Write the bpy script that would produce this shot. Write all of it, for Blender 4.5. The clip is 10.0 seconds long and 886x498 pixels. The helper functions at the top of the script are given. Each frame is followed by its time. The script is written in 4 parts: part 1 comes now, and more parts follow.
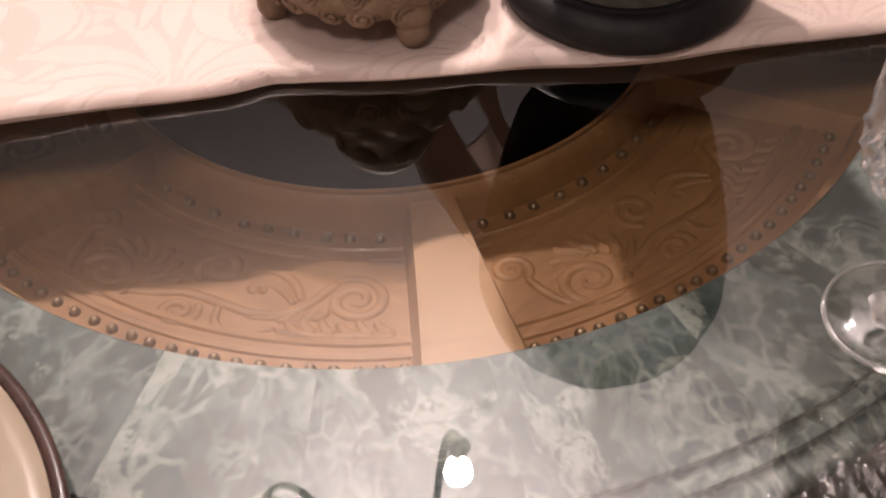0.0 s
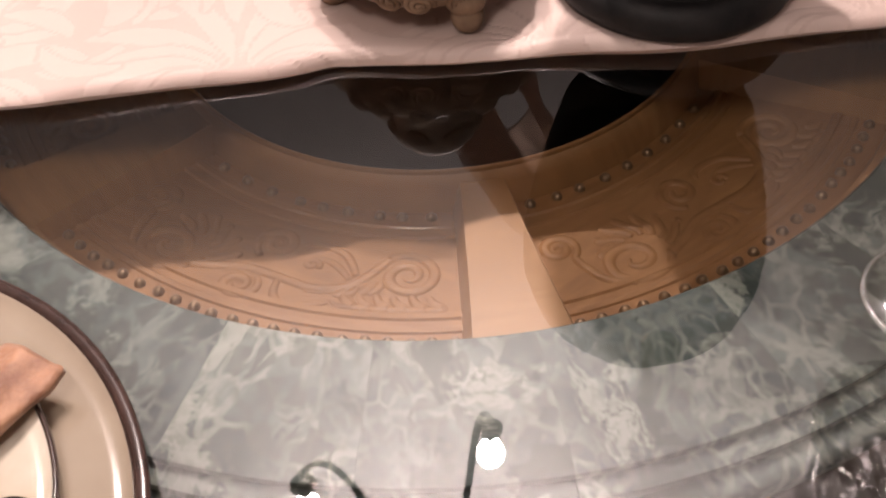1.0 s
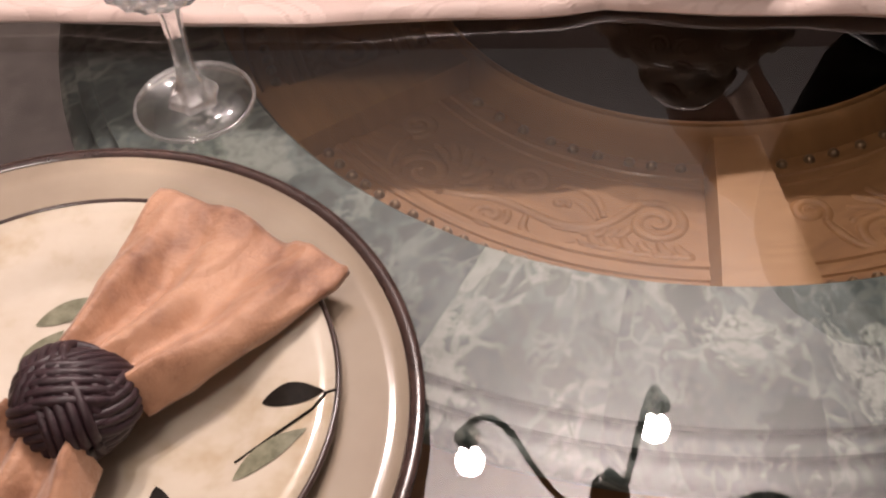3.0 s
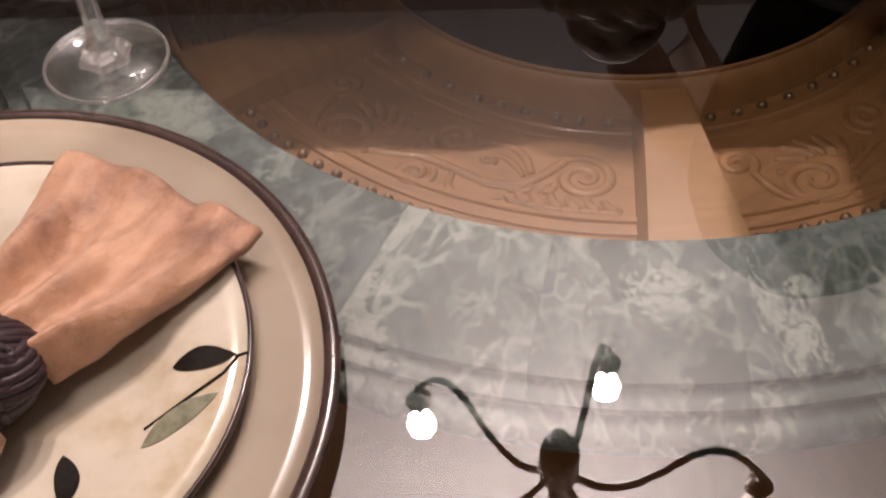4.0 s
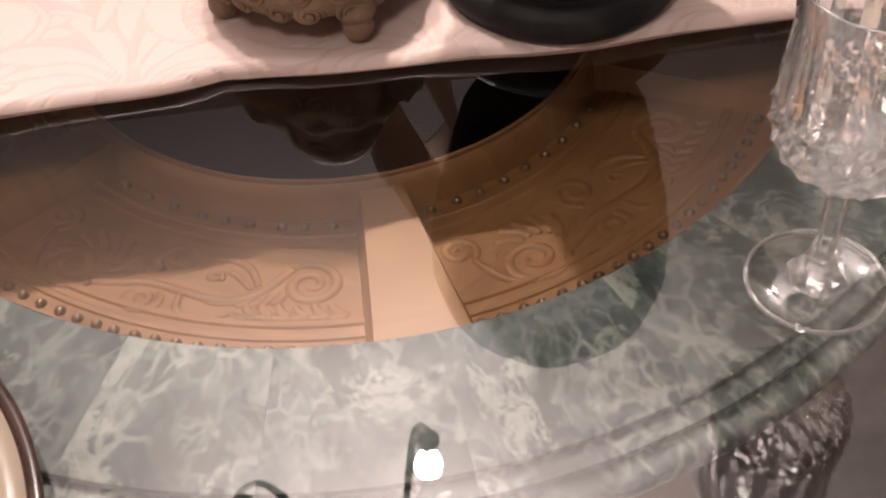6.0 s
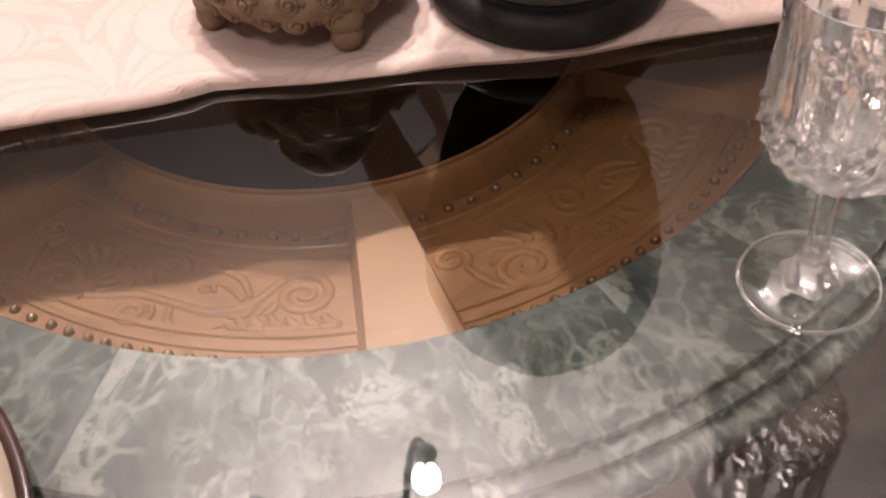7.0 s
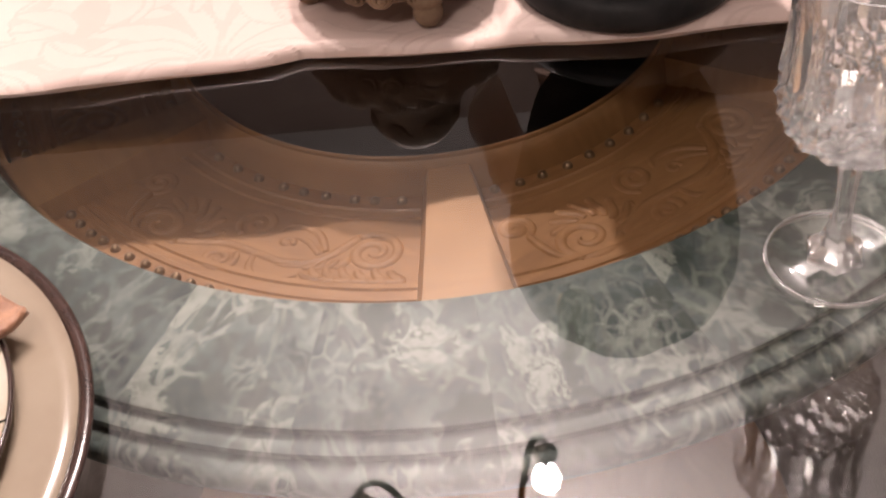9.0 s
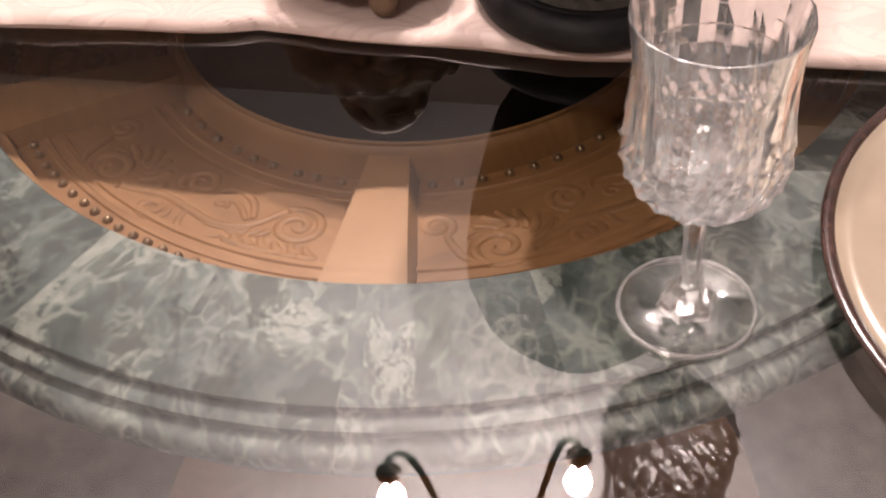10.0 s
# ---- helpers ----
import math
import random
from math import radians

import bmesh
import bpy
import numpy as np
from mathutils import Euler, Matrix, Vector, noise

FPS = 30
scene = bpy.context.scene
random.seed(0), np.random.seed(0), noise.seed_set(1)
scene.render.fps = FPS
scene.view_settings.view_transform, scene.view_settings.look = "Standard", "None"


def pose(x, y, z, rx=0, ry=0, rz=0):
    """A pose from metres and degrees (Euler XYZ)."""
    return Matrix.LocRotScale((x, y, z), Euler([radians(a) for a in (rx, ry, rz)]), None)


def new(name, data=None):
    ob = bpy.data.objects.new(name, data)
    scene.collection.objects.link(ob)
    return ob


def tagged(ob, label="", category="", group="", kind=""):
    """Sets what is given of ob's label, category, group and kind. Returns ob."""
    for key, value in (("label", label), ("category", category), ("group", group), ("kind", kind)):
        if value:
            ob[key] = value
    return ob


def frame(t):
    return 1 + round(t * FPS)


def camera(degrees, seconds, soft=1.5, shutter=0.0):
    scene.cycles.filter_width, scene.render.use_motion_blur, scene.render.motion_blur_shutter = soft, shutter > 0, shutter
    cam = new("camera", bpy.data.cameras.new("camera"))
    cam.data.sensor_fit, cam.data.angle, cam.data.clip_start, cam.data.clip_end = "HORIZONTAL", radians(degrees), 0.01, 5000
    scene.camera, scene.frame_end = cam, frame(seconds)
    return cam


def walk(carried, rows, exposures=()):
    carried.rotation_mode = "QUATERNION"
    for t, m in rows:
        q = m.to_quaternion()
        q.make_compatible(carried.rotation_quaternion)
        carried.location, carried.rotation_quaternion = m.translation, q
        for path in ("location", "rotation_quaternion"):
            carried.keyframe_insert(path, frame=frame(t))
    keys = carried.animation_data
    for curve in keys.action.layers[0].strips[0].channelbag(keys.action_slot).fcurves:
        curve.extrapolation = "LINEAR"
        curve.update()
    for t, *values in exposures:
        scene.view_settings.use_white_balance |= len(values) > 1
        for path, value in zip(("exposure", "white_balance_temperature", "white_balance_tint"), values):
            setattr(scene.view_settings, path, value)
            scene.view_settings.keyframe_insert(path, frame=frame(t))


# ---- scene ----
cam = camera(39.0, 10.0, soft=2.2, shutter=0.0)
# seconds, x, y, z, yaw, pitch, roll
PATH = [
    (0.0, 0.2366, -0.6080, 1.1406, 18.57, -46.33, -2.73),
    (0.3, 0.2350, -0.6138, 1.1490, 16.43, -46.02, -1.65),
    (0.5, 0.2441, -0.6177, 1.1522, 19.04, -46.68, -2.53),
    (1.0, 0.2325, -0.6299, 1.1557, 20.57, -46.88, -3.42),
    (1.5, 0.2222, -0.6500, 1.1530, 24.47, -47.36, -3.96),
    (2.0, 0.2065, -0.6609, 1.1538, 28.41, -47.38, -4.98),
    (2.5, 0.1990, -0.6663, 1.1602, 30.71, -47.71, -5.79),
    (2.7, 0.1954, -0.6706, 1.1594, 31.49, -47.33, -5.90),
    (4.0, 0.2077, -0.6573, 1.1451, 28.49, -49.42, -4.68),
    (4.6, 0.2368, -0.6566, 1.1517, 26.05, -47.44, -6.73),
    (5.0, 0.2391, -0.6501, 1.1488, 23.97, -47.64, -5.43),
    (5.5, 0.2495, -0.6405, 1.1479, 20.45, -47.09, -3.88),
    (6.1, 0.2559, -0.6322, 1.1572, 16.31, -46.21, -2.93),
    (7.5, 0.2607, -0.6375, 1.1488, 16.99, -45.50, -4.33),
    (8.0, 0.2683, -0.6573, 1.1472, 18.57, -46.53, -4.94),
    (8.5, 0.2728, -0.6690, 1.1490, 18.03, -45.30, -4.22),
    (9.0, 0.3245, -0.6624, 1.1588, 26.74, -44.25, -7.41),
    (9.5, 0.3959, -0.6194, 1.1554, 31.13, -44.89, -5.13),
    (10.0, 0.4369, -0.6077, 1.1634, 35.57, -44.61, -4.21),
]
walk(cam, [(t, pose(x, y, z, 90 + p, 0, yaw) @ pose(0, 0, 0, 0, 0, r)) for t, x, y, z, yaw, p, r in PATH],
     exposures=[(0.0, 0.0), (1.5, -0.05), (2.5, -0.22), (4.0, -0.32), (5.0, -0.12), (6.0, 0.0), (8.5, 0.08), (9.5, 0.2), (10.0, 0.22)])

# ---- light ----
world = bpy.data.worlds.new("night")
scene.world = world
world.use_nodes = True
world.node_tree.nodes["Background"].inputs[0].default_value = (0.02, 0.018, 0.016, 1)
world.node_tree.nodes["Background"].inputs[1].default_value = 0.3

GLASS = 0.75          # top of the glass table
MARBLE = 0.7032       # top of the marble ring
HUB = (-0.123, 0.259)
RING = 0.342                                  # arm length of the chandelier
BULBS = [(HUB[0] + RING * math.cos(radians(a)), HUB[1] + RING * math.sin(radians(a))) for a in (156.5, 96.2, 216.5, 336.5, 36.5, 276.5)]
BULB_Z = GLASS + 1.51
LIT = 2                                       # the other four bulbs are dead
BULB_W = 90.0
for (bx, by), power in zip(BULBS[:LIT], (0.75, 1.2)):
    data = bpy.data.lights.new("candle_bulb", "POINT")
    data.energy, data.color, data.shadow_soft_size = BULB_W * power, (1.0, 0.82, 0.775), 0.022
    lamp = new("candle_bulb_light", data)
    lamp.matrix_world = pose(bx, by, BULB_Z)
FILL = (0.10, -1.35)                          # added fill lamp, out of view, brightens the dish from the front
data = bpy.data.lights.new("fill_light", "AREA")
data.shape, data.size, data.energy, data.color = "DISK", 0.46, 12.5, (1.0, 0.84, 0.76)
lamp = new("fill_light_source", data)
lamp.matrix_world = pose(FILL[0], FILL[1], 2.64)


# ---- materials ----
def material(name, base=(0.5, 0.5, 0.5), rough=0.5, metal=0.0, coat=0.0):
    m = bpy.data.materials.new(name)
    m.use_nodes = True
    b = m.node_tree.nodes["Principled BSDF"]
    b.inputs["Base Color"].default_value = (*base, 1)
    b.inputs["Roughness"].default_value = rough
    b.inputs["Metallic"].default_value = metal
    b.inputs["Coat Weight"].default_value = coat
    return m, m.node_tree.nodes, m.node_tree.links, b


def node(ns, kind, **values):
    n = ns.new(kind)
    for k, val in values.items():
        n.inputs[k].default_value = val
    return n


def ramp(ns, stops, mode="LINEAR"):
    r = ns.new("ShaderNodeValToRGB")
    r.color_ramp.interpolation = mode
    els = r.color_ramp.elements
    while len(els) < len(stops):
        els.new(0.5)
    for e, (pos, c) in zip(els, stops):
        e.position, e.color = pos, (*c, 1) if len(c) == 3 else c
    return r


def coords(ns, ls, scale=1.0, spin=True):
    """Object-space coordinates, shifted by each object's own random number."""
    tc = ns.new("ShaderNodeTexCoord")
    if not spin:
        return tc.outputs["Object"]
    info = ns.new("ShaderNodeObjectInfo")
    mul = ns.new("ShaderNodeVectorMath")
    mul.operation = "MULTIPLY_ADD"
    comb = ns.new("ShaderNodeCombineXYZ")
    for i in range(3):
        ls.new(info.outputs["Random"], comb.inputs[i])
    ls.new(comb.outputs[0], mul.inputs[0])
    mul.inputs[1].default_value = (37.0, 91.0, 53.0)
    ls.new(tc.outputs["Object"], mul.inputs[2])
    return mul.outputs[0]


def bump(ns, ls, height, b, strength=0.3, distance=0.001):
    bp = node(ns, "ShaderNodeBump", Strength=strength, Distance=distance)
    ls.new(height, bp.inputs["Height"])
    ls.new(bp.outputs[0], b.inputs["Normal"])
    return bp


def mottled(name, stops, scale, rough, metal=0.0, detail=6.0, bump_d=0.0, fine=0.0, coat=0.0, spin=True):
    """A base colour that varies with noise, with fine relief."""
    m, ns, ls, b = material(name, stops[0][1], rough, metal, coat)
    co = coords(ns, ls, spin=spin)
    n = node(ns, "ShaderNodeTexNoise", Scale=scale, Detail=detail, Roughness=0.6)
    ls.new(co, n.inputs["Vector"])
    r = ramp(ns, stops)
    ls.new(n.outputs[0], r.inputs[0])
    ls.new(r.outputs[0], b.inputs["Base Color"])
    if bump_d:
        n2 = node(ns, "ShaderNodeTexNoise", Scale=fine, Detail=4.0)
        ls.new(co, n2.inputs["Vector"])
        bump(ns, ls, n2.outputs[0], b, 0.5, bump_d)
    return m


def marble_material():
    """Grey-green marble: small pebbles in pale veins, with washed-out pale flows and dark green patches."""
    m, ns, ls, b = material("green_marble", rough=0.48)
    b.inputs["Specular IOR Level"].default_value = 0.3
    draw = ns.new("ShaderNodeMapping")
    draw.inputs["Scale"].default_value = (1.0, 0.68, 1.0)
    ls.new(coords(ns, ls), draw.inputs["Vector"])
    co = draw.outputs[0]

    def tex(scale, detail, rough, src, dist=0.0):
        n = node(ns, "ShaderNodeTexNoise", Scale=scale, Detail=detail, Roughness=rough, Distortion=dist)
        ls.new(src, n.inputs["Vector"])
        return n

    def blend(fac, a, c, mode="MIX"):
        x = ns.new("ShaderNodeMix")
        x.data_type, x.blend_type = "RGBA", mode
        for k, val in ((0, fac), (6, a), (7, c)):
            if hasattr(val, "is_linked"):
                ls.new(val, x.inputs[k])
            else:
                x.inputs[k].default_value = val
        return x.outputs[2]

    def scalar(op, a, c):
        x = ns.new("ShaderNodeMath")
        x.operation, x.use_clamp = op, True
        ls.new(a, x.inputs[0])
        if hasattr(c, "is_linked"):
            ls.new(c, x.inputs[1])
        else:
            x.inputs[1].default_value = c
        return x.outputs[0]

    def curve(src, stops):
        r = ramp(ns, [(p, (g, g, g)) for p, g in stops])
        ls.new(src, r.inputs[0])
        return r.outputs[0]

    warp = tex(16.0, 4.0, 0.6, co)
    add = ns.new("ShaderNodeVectorMath")
    add.operation = "MULTIPLY_ADD"
    ls.new(warp.outputs["Color"], add.inputs[0])
    add.inputs[1].default_value = (0.03, 0.03, 0.03)
    ls.new(co, add.inputs[2])
    p = add.outputs[0]
    cloud = tex(26.0, 8.0, 0.68, p).outputs[0]
    base = ramp(ns, [(0.35, (0.028, 0.041, 0.041)), (0.46, (0.058, 0.078, 0.079)), (0.54, (0.092, 0.116, 0.118)), (0.64, (0.142, 0.168, 0.166))])
    ls.new(cloud, base.inputs[0])
    # pebbles in two sizes
    veins = []
    for sc, w in ((62.0, 0.10), (118.0, 0.13)):
        vor = node(ns, "ShaderNodeTexVoronoi", Scale=sc, Randomness=1.0)
        vor.feature = "DISTANCE_TO_EDGE"
        ls.new(p, vor.inputs["Vector"])
        veins.append(curve(vor.outputs["Distance"], [(0.0, 0.9), (w * 0.6, 0.75), (w * 1.1, 0.0)]))
    where = curve(tex(13.0, 3.0, 0.6, co).outputs[0], [(0.43, 0.0), (0.56, 0.75)])
    where2 = curve(tex(21.0, 3.0, 0.6, p).outputs[0], [(0.44, 0.0), (0.62, 0.6)])
    v = scalar("ADD", scalar("MULTIPLY", veins[0], where), scalar("MULTIPLY", veins[1], where2))
    col = blend(v, base.outputs[0], (0.215, 0.240, 0.226, 1))
    peb = node(ns, "ShaderNodeTexVoronoi", Scale=70.0, Randomness=1.0)
    peb.feature = "DISTANCE_TO_EDGE"
    ls.new(p, peb.inputs["Vector"])
    blot = curve(peb.outputs["Distance"], [(0.10, 0.0), (0.17, 0.85)])
    mask = curve(tex(17.0, 4.0, 0.6, co).outputs[0], [(0.46, 0.0), (0.54, 0.9)])
    col = blend(scalar("MULTIPLY", blot, mask), col, (0.052, 0.064, 0.060, 1))
    pale = curve(tex(8.5, 9.0, 0.66, p, 0.5).outputs[0], [(0.545, 0.0), (0.565, 0.75), (0.75, 0.9)])
    col = blend(pale, col, (0.236, 0.262, 0.246, 1))
    deep = curve(tex(9.0, 9.0, 0.7, p, 0.8).outputs[0], [(0.41, 0.9), (0.445, 0.0)])
    col = blend(deep, col, (0.022, 0.034, 0.029, 1))
    # fine dark specks and pale grains
    speck = curve(tex(190.0, 3.0, 0.7, p).outputs[0], [(0.38, 0.40), (0.48, 0.0)])
    col = blend(speck, col, (0.060, 0.070, 0.064, 1))
    grain = curve(tex(140.0, 4.0, 0.7, co).outputs[0], [(0.58, 0.0), (0.70, 0.3)])
    col = blend(grain, col, (0.24, 0.255, 0.235, 1))
    # each slab a little darker or paler than the next
    info = ns.new("ShaderNodeObjectInfo")
    tone = ramp(ns, [(0.0, (0.64, 0.66, 0.62)), (0.25, (0.92, 0.90, 0.86)), (0.6, (1.05, 1.0, 0.95)), (1.0, (1.24, 1.18, 1.10))])
    ls.new(info.outputs["Random"], tone.inputs[0])
    col = blend(1.0, col, tone.outputs[0], "MULTIPLY")
    ls.new(col, b.inputs["Base Color"])
    bump(ns, ls, cloud, b, 0.06, 0.0005)
    return m


def wood_material(name, dark, mid, pale, rough=0.48):
    m, ns, ls, b = material(name, mid, rough, coat=0.08)
    co = coords(ns, ls)
    n = node(ns, "ShaderNodeTexNoise", Scale=7.0, Detail=6.0, Roughness=0.6)
    ls.new(co, n.inputs["Vector"])
    stretch = ns.new("ShaderNodeMapping")
    stretch.inputs["Scale"].default_value = (26.0, 160.0, 26.0)
    ls.new(co, stretch.inputs["Vector"])
    g = node(ns, "ShaderNodeTexNoise", Scale=1.0, Detail=5.0, Roughness=0.65)
    ls.new(stretch.outputs[0], g.inputs["Vector"])
    mixv = ns.new("ShaderNodeMix")
    mixv.inputs[0].default_value = 0.4
    ls.new(n.outputs[0], mixv.inputs[2])
    ls.new(g.outputs[0], mixv.inputs[3])
    r = ramp(ns, [(0.30, dark), (0.5, mid), (0.70, pale)])
    ls.new(mixv.outputs[0], r.inputs[0])
    ls.new(r.outputs[0], b.inputs["Base Color"])
    bump(ns, ls, g.outputs[0], b, 0.25, 0.0004)
    return m


def glass_material(name, tint=(1, 1, 1), rough=0.0, ior=1.52):
    m = bpy.data.materials.new(name)
    m.use_nodes = True
    ns, ls = m.node_tree.nodes, m.node_tree.links
    ns.remove(ns["Principled BSDF"])
    tr = ns.new("ShaderNodeBsdfTransparent")
    tr.inputs[0].default_value = (*tint, 1)
    gl = ns.new("ShaderNodeBsdfGlossy")
    gl.inputs["Roughness"].default_value = rough
    gl.inputs["Color"].default_value = (1, 1, 1, 1)
    lw = ns.new("ShaderNodeLayerWeight")
    lw.inputs["Blend"].default_value = 0.5
    power = ns.new("ShaderNodeMath")
    power.operation = "POWER"
    power.inputs[1].default_value = 5.0
    ls.new(lw.outputs["Facing"], power.inputs[0])
    f0 = ((ior - 1) / (ior + 1)) ** 2
    fr = ns.new("ShaderNodeMath")
    fr.operation = "MULTIPLY_ADD"
    fr.inputs[1].default_value, fr.inputs[2].default_value = 1 - f0, f0
    ls.new(power.outputs[0], fr.inputs[0])
    mx = ns.new("ShaderNodeMixShader")
    ls.new(fr.outputs[0], mx.inputs[0])
    ls.new(tr.outputs[0], mx.inputs[1])
    ls.new(gl.outputs[0], mx.inputs[2])
    ls.new(mx.outputs[0], ns["Material Output"].inputs[0])
    return m


def crystal_material():
    m, ns, ls, b = material("cut_crystal", (1, 1, 1), 0.015)
    b.inputs["Transmission Weight"].default_value = 0.955
    b.inputs["Coat Weight"].default_value = 1.0
    b.inputs["Coat IOR"].default_value = 1.8
    b.inputs["Coat Roughness"].default_value = 0.04
    b.inputs["IOR"].default_value = 1.58
    return m


def damask_material(name, ground, figure, rough, woven=True):
    """Woven cloth: a satin figure on a duller ground, soft tone changes, fine thread relief."""
    m, ns, ls, b = material(name, ground, rough)
    co = coords(ns, ls, spin=False)
    n = node(ns, "ShaderNodeTexNoise", Scale=120.0, Detail=5.0, Roughness=0.65)
    ls.new(co, n.inputs["Vector"])
    mix = ns.new("ShaderNodeMix")
    mix.data_type = "RGBA"
    mix.inputs[6].default_value, mix.inputs[7].default_value = (*ground, 1), (*figure, 1)
    if woven:
        at = ns.new("ShaderNodeAttribute")
        at.attribute_name = "figure"
        ragged = ns.new("ShaderNodeMath")
        ragged.operation = "MULTIPLY_ADD"
        ragged.inputs[1].default_value = 0.5
        ls.new(n.outputs[0], ragged.inputs[0])
        ls.new(at.outputs["Fac"], ragged.inputs[2])
        edge = ramp(ns, [(0.42, (0, 0, 0)), (0.66, (1, 1, 1))])
        ls.new(ragged.outputs[0], edge.inputs[0])
        fac = edge.outputs[0]
    else:
        fac = n.outputs[0]
    ls.new(fac, mix.inputs[0])
    ls.new(mix.outputs[2], b.inputs["Base Color"])
    threads = ns.new("ShaderNodeMapping")
    threads.inputs["Scale"].default_value = (500.0, 1500.0, 500.0)
    ls.new(co, threads.inputs["Vector"])
    weave = node(ns, "ShaderNodeTexNoise", Scale=1.0, Detail=2.0)
    ls.new(threads.outputs[0], weave.inputs["Vector"])
    bp = bump(ns, ls, weave.outputs[0], b, 0.35, 0.0004)
    relief = node(ns, "ShaderNodeBump", Strength=0.5, Distance=0.0006)
    ls.new(fac, relief.inputs["Height"])
    ls.new(relief.outputs[0], bp.inputs["Normal"])
    b.inputs["Sheen Weight"].default_value = 0.2
    return m


M_MARBLE = marble_material()
M_FRAME = wood_material("tan_wood", (0.163, 0.078, 0.028), (0.262, 0.132, 0.051), (0.342, 0.185, 0.081))
M_PANEL = wood_material("tooled_panel", (0.130, 0.056, 0.019), (0.229, 0.108, 0.039), (0.322, 0.165, 0.068), 0.58)
M_NAIL = mottled("antique_brass", [(0.3, (0.15, 0.092, 0.052)), (0.7, (0.30, 0.20, 0.12))], 300.0, 0.34, 0.65)
M_DARK = mottled("hollow_shade", [(0.3, (0.012, 0.010, 0.010)), (0.7, (0.03, 0.026, 0.026))], 12.0, 0.6)
M_GLASS = glass_material("table_glass", (0.94, 0.965, 0.955), 0.0, 1.95)
M_GLASS_UNDER = glass_material("table_glass_underside", (0.99, 0.995, 0.992), 0.0, 1.02)
M_RUBBER = glass_material("clear_bumper", (0.9, 0.92, 0.9), 0.08, 1.4)
M_CRYSTAL = crystal_material()
M_CLEAR = glass_material("clear_foot_glass", (0.97, 0.98, 0.975), 0.05, 2.0)
M_DAMASK = damask_material("damask", (0.532, 0.41, 0.366), (0.585, 0.462, 0.416), 0.55)


def ribbon_material():
    """Thin tan cloth that lets light through."""
    m = damask_material("tan_ribbon", (0.20, 0.13, 0.10), (0.40, 0.30, 0.24), 0.5, False)
    ns, ls = m.node_tree.nodes, m.node_tree.links
    tl = ns.new("ShaderNodeBsdfTranslucent")
    tl.inputs[0].default_value = (0.42, 0.31, 0.25, 1)
    mx = ns.new("ShaderNodeMixShader")
    mx.inputs[0].default_value = 0.65
    ls.new(ns["Principled BSDF"].outputs[0], mx.inputs[1])
    ls.new(tl.outputs[0], mx.inputs[2])
    ls.new(mx.outputs[0], ns["Material Output"].inputs[0])
    return m


M_RIBBON = ribbon_material()
M_CREAM = mottled("cream_glaze", [(0.3, (0.27, 0.216, 0.162)), (0.7, (0.325, 0.268, 0.205))], 16.0, 0.16, 0.0, 4.0, 0.0, 0.0, 0.5)
M_WHITE = mottled("white_glaze", [(0.34, (0.46, 0.375, 0.265)), (0.46, (0.54, 0.475, 0.38)), (0.7, (0.60, 0.545, 0.46))], 22.0, 0.14, 0.0, 4.0, 0.0, 0.0, 0.5)
M_RIM = mottled("brown_black_rim", [(0.3, (0.028, 0.016, 0.014)), (0.7, (0.06, 0.035, 0.03))], 90.0, 0.2, 0.0, 5.0, 0.0, 0.0, 0.5)
M_LEAF_D = mottled("dark_leaf_paint", [(0.3, (0.006, 0.005, 0.004)), (0.7, (0.016, 0.012, 0.009))], 200.0, 0.5)
M_LEAF_D.node_tree.nodes["Principled BSDF"].inputs["Specular IOR Level"].default_value = 0.08
M_LEAF_G = mottled("grey_green_leaf_paint", [(0.35, (0.13, 0.13, 0.085)), (0.65, (0.24, 0.235, 0.165))], 120.0, 0.22)
M_CORD = mottled("plum_cord", [(0.3, (0.014, 0.006, 0.009)), (0.7, (0.042, 0.018, 0.024))], 260.0, 0.5, 0.0, 4.0, 0.0004, 900.0)
M_RESIN = mottled("brown_resin", [(0.3, (0.13, 0.078, 0.046)), (0.55, (0.24, 0.155, 0.098)), (0.72, (0.36, 0.25, 0.17))], 60.0, 0.72, 0.0, 6.0, 0.0008, 160.0)
M_BLACK = mottled("black_iron", [(0.3, (0.006, 0.006, 0.007)), (0.7, (0.02, 0.018, 0.018))], 60.0, 0.55, 0.0, 5.0, 0.0003, 400.0)
M_BLACK.node_tree.nodes["Principled BSDF"].inputs["Specular IOR Level"].default_value = 0.25
M_MATT = mottled("matt_black_glaze", [(0.3, (0.006, 0.006, 0.007)), (0.7, (0.016, 0.014, 0.014))], 40.0, 0.85, 0.0, 5.0, 0.0004, 300.0)
M_MATT.node_tree.nodes["Principled BSDF"].inputs["Specular IOR Level"].default_value = 0.05
M_PEWTER = mottled("dull_pewter", [(0.3, (0.05, 0.042, 0.035)), (0.7, (0.11, 0.095, 0.08))], 120.0, 0.45, 0.4)
M_BRONZE = mottled("dark_bronze", [(0.3, (0.02, 0.015, 0.012)), (0.7, (0.055, 0.042, 0.034))], 50.0, 0.4, 0.6)
M_CARPET = mottled("taupe_carpet", [(0.3, (0.085, 0.070, 0.064)), (0.7, (0.15, 0.127, 0.118))], 30.0, 0.95, 0.0, 8.0, 0.003, 500.0, 0.0, False)
M_WALL = mottled("brown_wall_paint", [(0.3, (0.070, 0.050, 0.042)), (0.7, (0.095, 0.070, 0.060))], 3.0, 0.8, 0.0, 5.0, 0.0006, 140.0, 0.0, False)
